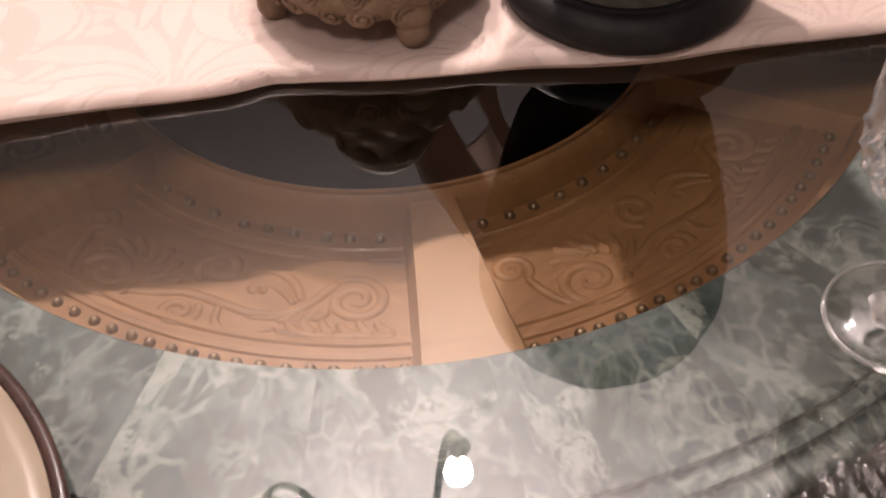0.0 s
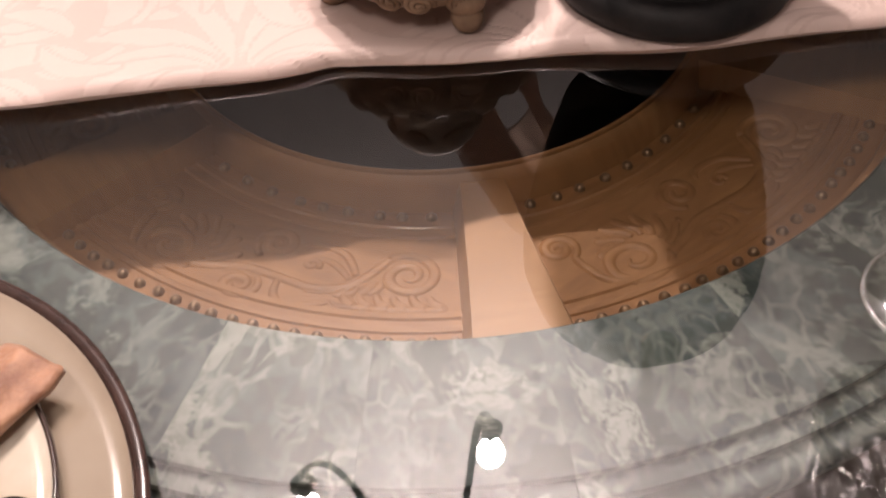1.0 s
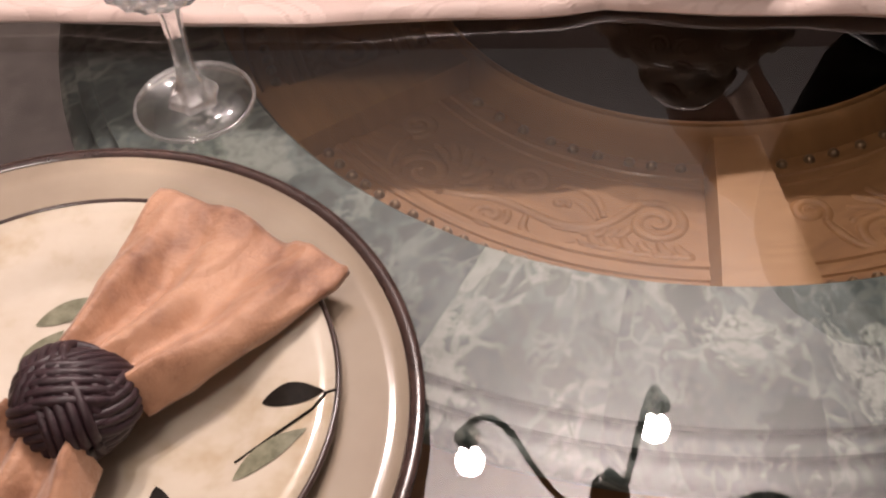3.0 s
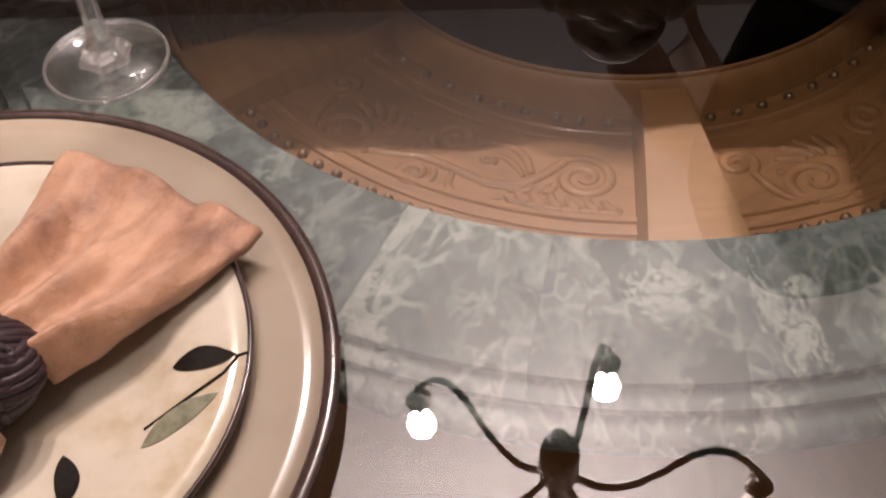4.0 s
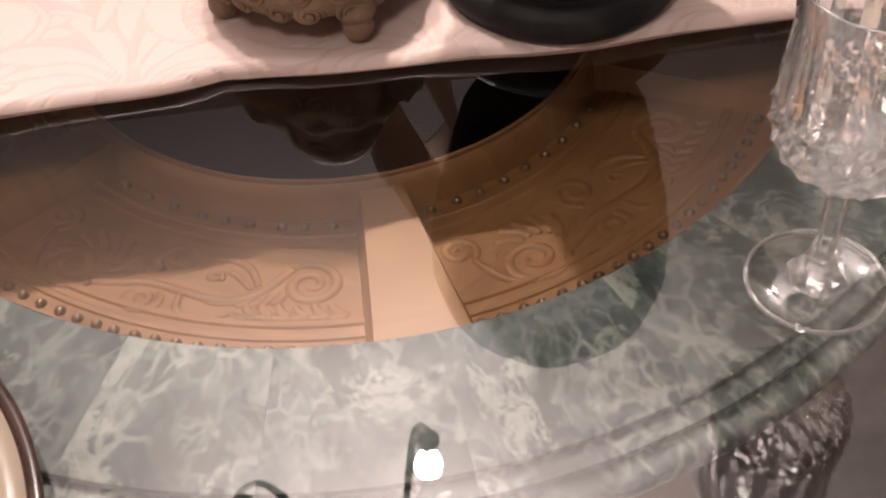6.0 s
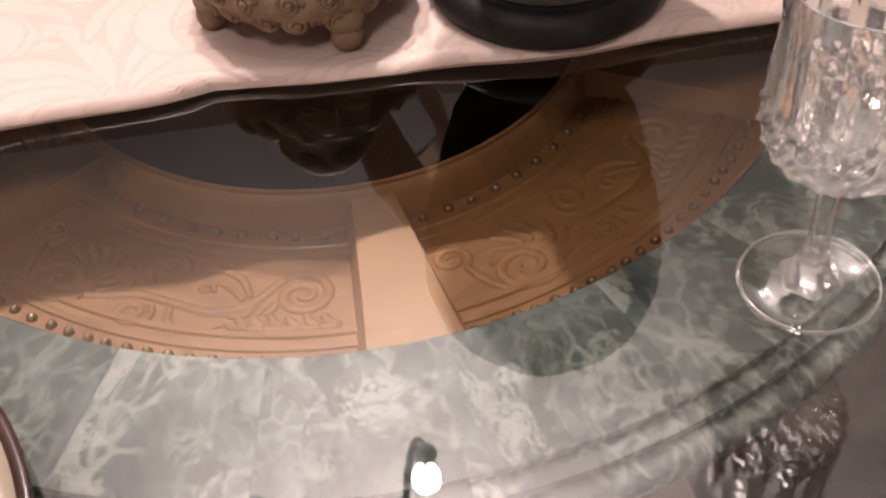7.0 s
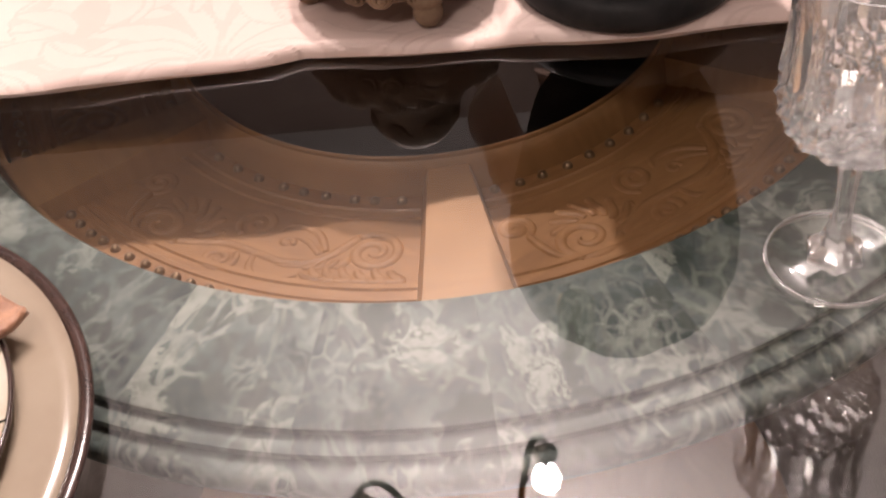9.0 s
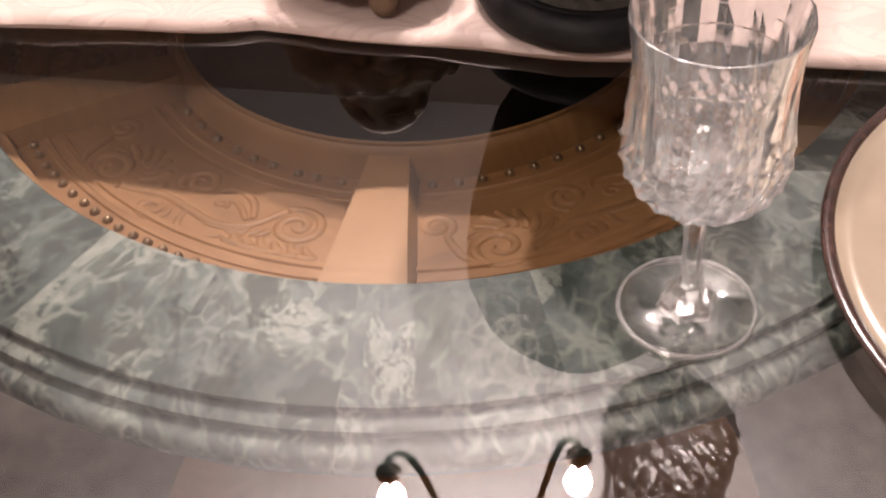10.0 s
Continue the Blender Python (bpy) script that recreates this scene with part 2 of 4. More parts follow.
M_BOUNCE_WALL = mottled("tan_bounce_paint", [(0.3, (0.17, 0.135, 0.11)), (0.7, (0.21, 0.17, 0.14))], 3.0, 0.8, 0.0, 5.0, 0.0006, 140.0, 0.0, False)
M_CEIL = mottled("grey_ceiling_paint", [(0.3, (0.42, 0.41, 0.41)), (0.7, (0.48, 0.47, 0.47))], 2.0, 0.9, 0.0, 5.0, 0.001, 90.0, 0.0, False)
M_PLINTH = mottled("painted_skirting", [(0.3, (0.62, 0.58, 0.52)), (0.7, (0.70, 0.66, 0.60))], 6.0, 0.4)


def satin_material():
    m, ns, ls, b = material("peach_satin", (0.62, 0.31, 0.19), 0.38)
    co = coords(ns, ls)
    n = node(ns, "ShaderNodeTexNoise", Scale=34.0, Detail=5.0, Roughness=0.6)
    ls.new(co, n.inputs["Vector"])
    r = ramp(ns, [(0.34, (0.22, 0.095, 0.050)), (0.48, (0.40, 0.205, 0.118)), (0.66, (0.50, 0.275, 0.165))])
    ls.new(n.outputs[0], r.inputs[0])
    ls.new(r.outputs[0], b.inputs["Base Color"])
    w = node(ns, "ShaderNodeTexNoise", Scale=130.0, Detail=6.0, Roughness=0.7)
    ls.new(co, w.inputs["Vector"])
    bump(ns, ls, w.outputs[0], b, 0.7, 0.0022)
    b.inputs["Sheen Weight"].default_value = 0.3
    return m


def bulb_material(name="lit_bulb", strength=420.0):
    m, ns, ls, b = material(name, (1, 0.9, 0.8), 0.4)
    b.inputs["Emission Color"].default_value = (1.0, 0.86, 0.80, 1)
    b.inputs["Emission Strength"].default_value = strength
    return m


M_SATIN = satin_material()
M_BULB = bulb_material()
M_OPAL = bulb_material("fill_light_glass", 20.0)
M_DEAD = mottled("frosted_bulb", [(0.3, (0.55, 0.52, 0.48)), (0.7, (0.62, 0.6, 0.56))], 20.0, 0.5)


# ---- mesh helpers ----
def part(name, bm, mat, parent=None, label="", smooth=True, at=None):
    """Links a bmesh as one mesh object, under a thing or a part."""
    me = bpy.data.meshes.new(name)
    bm.to_mesh(me)
    bm.free()
    ob = link(name, me, mat, parent, label, smooth)
    if at:
        ob.matrix_world = at
    return ob


def link(name, me, mat, parent=None, label="", smooth=True):
    if mat and not me.materials:
        me.materials.append(mat)
    if smooth:
        me.polygons.foreach_set("use_smooth", [True] * len(me.polygons))
    ob = new(name, me)
    if parent:
        ob.parent = parent
    if label:
        ob["label"] = label
    return ob


def thing(name, x, y, z, label, category, group="", kind="", rz=0):
    e = new(name)
    e.empty_display_size = 0.02
    e.matrix_world = pose(x, y, z, 0, 0, rz)
    return tagged(e, label, category, group, kind)


def lathe(profile, segs=64, a0=0.0, a1=360.0, bm=None, closed=False):
    """Turns (radius, height) pairs about z. Angles in degrees, 0 towards -y."""
    bm = bm or bmesh.new()
    full = abs(a1 - a0) >= 359.9
    n = segs if full else segs + 1
    rings = []
    for i in range(n):
        a = radians(a0 + (a1 - a0) * i / segs)
        rings.append([bm.verts.new((r * math.sin(a), -r * math.cos(a), z)) for r, z in profile])
    for i in range(segs):
        p, q = rings[i], rings[(i + 1) % n]
        m = len(profile)
        for j in range(m if closed else m - 1):
            k = (j + 1) % m
            bm.faces.new((p[j], q[j], q[k], p[k]))
    if closed and not full:
        bm.faces.new(rings[0])
        bm.faces.new(rings[-1][::-1])
    bmesh.ops.recalc_face_normals(bm, faces=bm.faces)
    return bm


def sharp(ob, angle=35):
    """Keeps hard edges hard under smooth shading."""
    ob.data.set_sharp_from_angle(angle=radians(angle))
    return ob


def tube(points, radius, bm=None, sides=8, taper=None, closed=False):
    """A round tube along points."""
    bm = bm or bmesh.new()
    pts = [Vector(p) for p in points]
    rings = []
    n = len(pts)
    up = Vector((0, 0, 1))
    for i, p in enumerate(pts):
        a = pts[(i - 1) % n] if closed or i else pts[0]
        b = pts[(i + 1) % n] if closed or i < n - 1 else pts[-1]
        d = (b - a).normalized()
        side = d.cross(up)
        if side.length < 1e-3:
            side = d.cross(Vector((1, 0, 0)))
        side.normalize()
        nor = side.cross(d)
        r = radius * (taper(i / (n - 1)) if taper else 1.0)
        rings.append([bm.verts.new(p + side * r * math.cos(t) + nor * r * math.sin(t)) for t in [2 * math.pi * k / sides for k in range(sides)]])
    for i in range(n if closed else n - 1):
        p, q = rings[i], rings[(i + 1) % n]
        for k in range(sides):
            bm.faces.new((p[k], p[(k + 1) % sides], q[(k + 1) % sides], q[k]))
    if not closed:
        bm.faces.new(rings[0][::-1])
        bm.faces.new(rings[-1])
    return bm


def ball(bm, centre, rx, ry, rz, u=16, v=10):
    m = Matrix.Translation(centre) @ Matrix.Diagonal((rx, ry, rz, 1))
    bmesh.ops.create_uvsphere(bm, u_segments=u, v_segments=v, radius=1.0, matrix=m)
    return bm


def box(bm, x0, y0, z0, x1, y1, z1, bevel=0.0):
    made = bmesh.ops.create_cube(bm, size=1.0, matrix=Matrix.Translation(((x0 + x1) / 2, (y0 + y1) / 2, (z0 + z1) / 2)) @ Matrix.Diagonal((x1 - x0, y1 - y0, z1 - z0, 1)))
    if bevel:
        edges = list({e for vv in made["verts"] for e in vv.link_edges})
        bmesh.ops.bevel(bm, geom=edges, offset=bevel, segments=2, affect="EDGES")
    return bm


def polar(r, deg, z=0.0):
    a = radians(deg)
    return Vector((r * math.sin(a), -r * math.cos(a), z))


# ---- the room ----
RUN = 22.9                                    # the room and the runner lie at this angle
X0, X1, Y0, Y1, CEILING = -2.2, 2.2, -2.4, 2.3, 2.75
ROOM = pose(0, 0, 0, 0, 0, RUN)
bm = bmesh.new()
box(bm, X0, Y0, -0.1, X1, Y1, 0.0)
bmesh.ops.subdivide_edges(bm, edges=bm.edges[:], cuts=3, use_grid_fill=True)
floor = tagged(part("floor", bm, M_CARPET, smooth=False, at=ROOM), "taupe carpeted floor under the dining table", "floor", kind="structure")
bm = bmesh.new()
box(bm, X0 - 0.1, Y0 - 0.1, CEILING, X1 + 0.1, Y1 + 0.2, CEILING + 0.1)
tagged(part("ceiling", bm, M_CEIL, smooth=False, at=ROOM), "plain pale grey painted ceiling above the chandelier", "ceiling", kind="structure")
# walls out of view, paler than the north one to bounce light back
for name, b in (("wall_south", (X0, Y0 - 0.1, X1, Y0)), ("wall_west", (X0 - 0.1, Y0 - 0.1, X0, Y1 + 0.2)), ("wall_east", (X1, Y0 - 0.1, X1 + 0.1, Y1 + 0.2))):
    bm = bmesh.new()
    box(bm, b[0], b[1], -0.1, b[2], b[3], CEILING)
    tagged(part(name, bm, M_BOUNCE_WALL, smooth=False, at=ROOM), "unseen tan painted dining room wall, paler to bounce light", "wall", kind="structure")

bm = bmesh.new()
box(bm, X0 - 0.1, Y1, -0.1, X1 + 0.1, Y1 + 0.1, CEILING)
tagged(part("wall_north", bm, M_WALL, smooth=False, at=ROOM), "dark brown painted dining room wall", "wall", kind="structure")
for bx0, by0, bx1, by1 in ((X0, Y1 - 0.014, X1, Y1), (X0, Y0, X1, Y0 + 0.014), (X0, Y0 + 0.014, X0 + 0.014, Y1 - 0.014), (X1 - 0.014, Y0 + 0.014, X1, Y1 - 0.014)):
    bm = bmesh.new()
    box(bm, bx0, by0, 0.0, bx1, by1, 0.10, 0.003)
    tagged(part("baseboard", bm, M_PLINTH, smooth=False, at=ROOM), "ivory painted baseboard", "baseboard", kind="structure")

# ---- the table base: marble ring, tooled wooden dish, pedestal ----
U = 0.30
base = thing("pedestal_table", 0, 0, 0, "round pedestal table of green marble and tooled wood", "table")


def frame_z(r):
    """Height of the wooden frame at radius r (in units of U)."""
    return MARBLE - 0.0252 + 0.015 * (r - 0.585)


def panel_z(r):
    return MARBLE - 0.0417 + 0.030 * (r - 0.612)


R_IN, R_OUT = 0.564, 1.06
TURN = -2.95
STILES = [30.0 + TURN + 60.0 * k for k in range(6)]


def half(r):
    """Half of a stile's angle at radius r: it widens outwards."""
    return 3.95 + 2.4 * (r - 0.585)


# inner rail with a rounded lip, then the outer ledge below the marble
ZR = frame_z(0.585)
prof = [(R_IN, ZR - 0.03), (R_IN, ZR + 0.0045), (R_IN + 0.002, ZR + 0.0062), (R_IN + 0.006, ZR + 0.0070), (R_IN + 0.0085, ZR + 0.0062), (R_IN + 0.0098, ZR + 0.0022), (R_IN + 0.0120, ZR + 0.0046), (R_IN + 0.0170, ZR + 0.0032), (0.587, ZR + 0.0004),
        (0.591, ZR - 0.0026), (0.600, panel_z(0.6) + 0.001), (0.603, panel_z(0.603) - 0.0015), (0.603, panel_z(0.603) - 0.02)]
bm = lathe([(r * U, z) for r, z in prof], 180, closed=True)
sharp(part("inner_rail", bm, M_FRAME, base, "smooth tan inner rail"), 30)
prof = [(0.975, panel_z(0.975) - 0.02), (0.975, panel_z(0.975) + 0.004), (0.982, frame_z(0.982) - 0.001), (0.99, frame_z(0.99)), (R_OUT, frame_z(R_OUT)), (R_OUT, frame_z(R_OUT) - 0.02)]
bm = lathe([(r * U, z) for r, z in prof], 180, closed=True)
sharp(part("outer_rail", bm, M_FRAME, base, "tan outer rail under the marble edge"), 30)


def stile_mesh():
    """A radial bar with bevelled sides, widening outwards, centred on angle 0."""
    bm = bmesh.new()
    rows = []
    k = 10
    for i in range(k + 1):
        r = 0.586 + (1.0 - 0.586) * i / k
        line = []
        h = half(r)
        for deg, zf in ((-h - 1.1 / r, panel_z(r) - 0.006), (-h - 0.9 / r, panel_z(r)), (-h - 0.15 / r, frame_z(r) - 0.0015), (-h, frame_z(r) + 0.0003), (h, frame_z(r) + 0.0003), (h + 0.15 / r, frame_z(r) - 0.0015), (h + 0.9 / r, panel_z(r)), (h + 1.1 / r, panel_z(r) - 0.006)):
            line.append(bm.verts.new(polar(r * U, deg, zf)))
        rows.append(line)
    for p, q in zip(rows, rows[1:]):
        for j in range(7):
            bm.faces.new((p[j], p[j + 1], q[j + 1], q[j]))
    bmesh.ops.recalc_face_normals(bm, faces=bm.faces)
    me = bpy.data.meshes.new("stile")
    bm.to_mesh(me)
    bm.free()
    if sum(p.normal.z for p in me.polygons) < 0:
        me.flip_normals()
    return me


me = stile_mesh()
for a in STILES:
    ob = sharp(link("stile", me, M_FRAME, base), 30)
    ob.matrix_local = pose(0, 0, 0, 0, 0, a)


def panel_mesh():
    """One sunk panel between two stiles, with raised border fillets, centred on angle 0."""
    bm = bmesh.new()
    steps = [(0.59, 0), (0.632, 0), (0.636, 0.0011), (0.646, 0.0013), (0.650, 0.0003), (0.664, 0.0003), (0.667, 0.0012), (0.674, 0.0012), (0.677, 0.0),
             (0.80, 0), (0.868, 0.0), (0.871, 0.0014), (0.884, 0.0016), (0.888, 0.0003), (0.902, 0.0003), (0.906, 0.0014), (0.916, 0.0012), (0.919, 0.0), (0.985, 0)]
    rows = []
    n = 48
    for i in range(n + 1):
        deg = -26.6 + 53.2 * i / n
        rows.append([bm.verts.new(polar(r * U, deg, panel_z(r) + h)) for r, h in steps])
    for p, q in zip(rows, rows[1:]):
        for j in range(len(steps) - 1):
            bm.faces.new((p[j], q[j], q[j + 1], p[j + 1]))
    bmesh.ops.recalc_face_normals(bm, faces=bm.faces)
    me = bpy.data.meshes.new("panel")
    bm.to_mesh(me)
    bm.free()
    if sum(p.normal.z for p in me.polygons) < 0:
        me.flip_normals()
    return me


def spiral(c, r0, turns, start, sign=1, n=40, shrink=0.86):
    """Points of a scroll in (degrees, radius) plane units, from outside in."""
    out = []
    for i in range(n + 1):
        f = i / n
        r = r0 * (1 - shrink * f)
        a = start + sign * 2 * math.pi * turns * f
        out.append((c[0] + r * math.cos(a), c[1] + r * math.sin(a)))
    return out


def bend(p0, p1, p2, p3, n=18):
    return [tuple((1 - t) ** 3 * a + 3 * (1 - t) ** 2 * t * b + 3 * (1 - t) * t * t * c + t ** 3 * d for a, b, c, d in zip(p0, p1, p2, p3)) for t in [i / n for i in range(n + 1)]]


def carving_mesh():
    """Low relief scrolls and leaves on a panel. Plan: s along the arc and q across, both in units of U at radius 0.77."""
    bm = bmesh.new()

    def ridge(path, w, h=0.0026, fade=True):
        pts = []
        for s, q in path:
            r = 0.772 + q
            pts.append(polar(r * U, math.degrees(s / 0.772), panel_z(r)))
        rings = []
        m = len(pts)
        for i, p in enumerate(pts):
            d = (pts[min(i + 1, m - 1)] - pts[max(i - 1, 0)]).normalized()
            side = d.cross(Vector((0, 0, 1))).normalized()
            f = i / (m - 1)
            k = (0.35 + 0.65 * math.sin(math.pi * min(1, 0.12 + f * 0.95)) ** 0.6) if fade else 1.0
            ring = []
            for t, hh in ((-1, -0.3), (-0.75, 0.55), (-0.3, 1.0), (0.3, 1.0), (0.75, 0.55), (1, -0.3)):
                ring.append(bm.verts.new(p + side * 2.2 * w * U * k * t + Vector((0, 0, 0.66 * h * hh * (0.5 + 0.5 * k)))))
            rings.append(ring)
        for a, b in zip(rings, rings[1:]):
            for j in range(5):
                bm.faces.new((a[j], a[j + 1], b[j + 1], b[j]))
        for r_, rev in ((rings[0], 1), (rings[-1], -1)):
            bm.faces.new(r_[::rev])

    def smooth(points, n=8):
        """A soft curve through the points."""
        out = []
        m = len(points)
        for i in range(m - 1):
            p0, p1, p2, p3 = points[max(i - 1, 0)], points[i], points[i + 1], points[min(i + 2, m - 1)]
            for k in range(n):
                t = k / n
                out.append(tuple(0.5 * (2 * b_ + (c_ - a_) * t + (2 * a_ - 5 * b_ + 4 * c_ - d_) * t * t + (3 * b_ - a_ - 3 * c_ + d_) * t ** 3) for a_, b_, c_, d_ in zip(p0, p1, p2, p3)))
        return out + [points[-1]]

    # main stem between the end scroll and the acanthus
    stem = [(0.202, -0.037), (0.185, -0.012), (0.160, 0.022), (0.126, 0.046), (0.08, 0.054), (0.027, 0.046), (-0.039, 0.042), (-0.086, 0.062), (-0.126, 0.080)]
    ridge(smooth(stem), 0.0052, 0.0019, False)
    ridge(smooth([(x - 0.006, q + 0.012) for x, q in stem[1:5]]), 0.0032, 0.0013)
    ridge(spiral((0.241, 0.004), 0.057, 1.75, math.radians(-133), 1), 0.0058, 0.0021)
    ridge(spiral((-0.184, 0.062), 0.061, 1.55, math.radians(18), 1), 0.0056, 0.002)
    ridge(spiral((-0.032, 0.086), 0.034, 1.6, math.radians(-52), 1), 0.0050, 0.0019)
    ridge(spiral((-0.014, -0.034), 0.044, 1.5, math.radians(112), 1), 0.0048, 0.0018)
    ridge(spiral((-0.292, -0.020), 0.036, 1.6, math.radians(60), -1), 0.0050, 0.0019)
    ridge(smooth([(-0.274, 0.012), (-0.262, 0.05), (-0.245, 0.085), (-0.21, 0.118)]), 0.0048)
    # leaves hanging under the end scroll
    for k, x in enumerate((0.290, 0.262, 0.232, 0.204, 0.176, 0.150)):
        ridge(smooth([(x - 0.012, 0.058 - 0.004 * (k % 2)), (x - 0.004, 0.074), (x + 0.010, 0.086), (x - 0.012, 0.090), (x - 0.028, 0.078)]), 0.0050, 0.0018)
    for k in range(4):
        x = 0.196 - 0.019 * k
        ridge(smooth([(x, 0.022 + 0.008 * k), (x - 0.004, 0.040 + 0.006 * k), (x - 0.016, 0.056 + 0.003 * k)]), 0.0050, 0.0018)
    # frond above the stem
    ridge(smooth([(0.150, 0.010), (0.128, -0.030), (0.095, -0.050), (0.055, -0.052), (0.040, -0.034)]), 0.0048, 0.0017)
    ridge(smooth([(0.140, 0.020), (0.112, -0.008), (0.085, -0.020), (0.060, -0.016)]), 0.0040, 0.0015)
    ridge(spiral((0.066, -0.002), 0.016, 1.2, 0.5, -1, 16), 0.0036, 0.0014)
    # acanthus plume
    for k in range(7):
        a0 = math.radians(-20 - 24 * k)
        c = (-0.160, 0.050)
        tip = (c[0] + (0.096 - 0.004 * k) * math.cos(a0), c[1] + 0.096 * math.sin(a0) * 0.95)
        mid = (c[0] + 0.06 * math.cos(a0 + 0.34), c[1] + 0.06 * math.sin(a0 + 0.34))
        ridge(smooth([(c[0] + 0.042 * math.cos(a0 + 0.5), c[1] + 0.042 * math.sin(a0 + 0.5)), mid, tip, (tip[0] - 0.010 * math.sin(a0), tip[1] + 0.012 * math.cos(a0))]), 0.0046, 0.0017)
    ridge(smooth([(0.024, 0.05), (0.03, 0.085), (0.05, 0.104), (0.09, 0.100), (0.12, 0.086)]), 0.0042, 0.0015)
    bmesh.ops.recalc_face_normals(bm, faces=bm.faces)
    me = bpy.data.meshes.new("carving")
    bm.to_mesh(me)
    bm.free()
    return me


me_panel, me_carve = panel_mesh(), carving_mesh()
bm = bmesh.new()
prof = [(0.0108, -0.0012), (0.0104, 0.0008), (0.0087, 0.0021), (0.0055, 0.0031), (0.0018, 0.0034)]
lathe([(r * U, z) for r, z in prof], 12, bm=bm)
top_ring = [vv for vv in bm.verts if abs(vv.co.z - 0.0034) < 1e-6]
bmesh.ops.contextual_create(bm, geom=top_ring)
me_nail = bpy.data.meshes.new("nail")
bm.to_mesh(me_nail)
bm.free()
if sum(p.normal.z for p in me_nail.polygons) < 0:
    me_nail.flip_normals()
rng = random.Random(4)
for k in range(6):
    mid = 60.0 * k + TURN
    pn = link("panel", me_panel, M_PANEL, base, "tooled tan panel with scrolls")
    sharp(pn, 25)
    pn.matrix_local = pose(0, 0, 0, 0, 0, mid)
    link("carving", me_carve, M_PANEL, pn)
    tops = [20.75, 15.75, 11.85, 6.15, 1.55, -2.85, -8.65, -14.25, -20.0] if k % 2 == 0 else [18.0, 12.8, 7.8, 2.8, -2.2, -7.25, -12.5, -17.05, -21.95]
    lows = [-23.6 + 2.36 * i + rng.uniform(-0.2, 0.2) for i in range(21)]
    for r, degs in ((0.617, tops), (0.940, lows)):
        for deg in degs:
            nl = link("nail", me_nail, M_NAIL, pn)
            p = polar(r * U + rng.uniform(-0.0004, 0.0004), deg, panel_z(r))
            nl.matrix_local = Matrix.Translation(p) @ pose(0, 0, 0, 0, 0, deg) @ pose(0, 0, 0, -9 + rng.uniform(-5, 5), rng.uniform(-5, 5), 0)

# hollow of the pedestal, its shade put in as near-black, and its outside
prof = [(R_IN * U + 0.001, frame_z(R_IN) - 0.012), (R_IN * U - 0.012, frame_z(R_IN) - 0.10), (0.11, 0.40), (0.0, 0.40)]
part("hollow", lathe(prof, 96), M_DARK, base, "hollow inside the pedestal, its shade coloured near-black")
prof = [(R_OUT * U, frame_z(R_OUT) - 0.004), (R_OUT * U + 0.004, frame_z(R_OUT) - 0.012), (0.27, 0.62), (0.20, 0.50), (0.17, 0.32), (0.19, 0.16), (0.26, 0.07), (0.31, 0.05), (0.32, 0.02), (0.32, 0.0)]
part("pedestal", lathe(prof, 96), M_FRAME, base, "tan wooden pedestal")

# marble ring in wedge-shaped slabs with a moulded edge
R_HOLE, R_RIM = 1.014 * U, 1.282 * U
JOINTS = [0.0]
rng = random.Random(11)
while JOINTS[-1] < 345:
    JOINTS.append(JOINTS[-1] + rng.uniform(10.5, 17.0))
JOINTS[-1] = 360.0
zt = MARBLE
prof = [(R_HOLE, zt - 0.014), (R_HOLE, zt - 0.0015), (R_HOLE + 0.0015, zt), (R_RIM - 0.0012, zt), (R_RIM, zt - 0.0010), (R_RIM + 0.0003, zt - 0.0042), (R_RIM - 0.0012, zt - 0.0056), (R_RIM + 0.0012, zt - 0.0060), (R_RIM + 0.0062, zt - 0.0064),
        (R_RIM + 0.0092, zt - 0.0078), (R_RIM + 0.0098, zt - 0.0112), (R_RIM + 0.0082, zt - 0.0128), (R_RIM + 0.0110, zt - 0.0132), (R_RIM + 0.0165, zt - 0.0140), (R_RIM + 0.0205, zt - 0.0172), (R_RIM + 0.0215, zt - 0.0220), (R_RIM + 0.0190, zt - 0.0290), (R_HOLE + 0.02, zt - 0.0300)]
for a, b in zip(JOINTS, JOINTS[1:]):
    w = (b - a) / 2 - 0.006
    bm = lathe(prof, max(6, int((b - a) * 0.9)), -w, w, closed=True)
    ob = sharp(part("marble_slab", bm, M_MARBLE, base), 40)
    ob.matrix_local = pose(0, 0, 0, 0, 0, (a + b) / 2)

# ---- the glass top and its bumpers ----
R_GLASS, THICK = 0.76, 0.012
prof = [(0.0, 0), (R_GLASS - 0.004, 0), (R_GLASS - 0.001, -0.002), (R_GLASS, -0.006), (R_GLASS - 0.001, -0.010), (R_GLASS - 0.004, -THICK), (0.0, -THICK)]
bm = lathe(prof, 160)
bmesh.ops.remove_doubles(bm, verts=bm.verts[:], dist=1e-6)
glass_top = tagged(part("glass_tabletop", bm, M_GLASS, smooth=False), "round clear glass tabletop on small clear bumpers", "tabletop")
glass_top.matrix_world = pose(0, 0, GLASS)
glass_top.visible_shadow = False
glass_top.data.materials.append(M_GLASS_UNDER)
for poly in glass_top.data.polygons:
    if poly.normal.z < 0.5:
        poly.material_index = 1
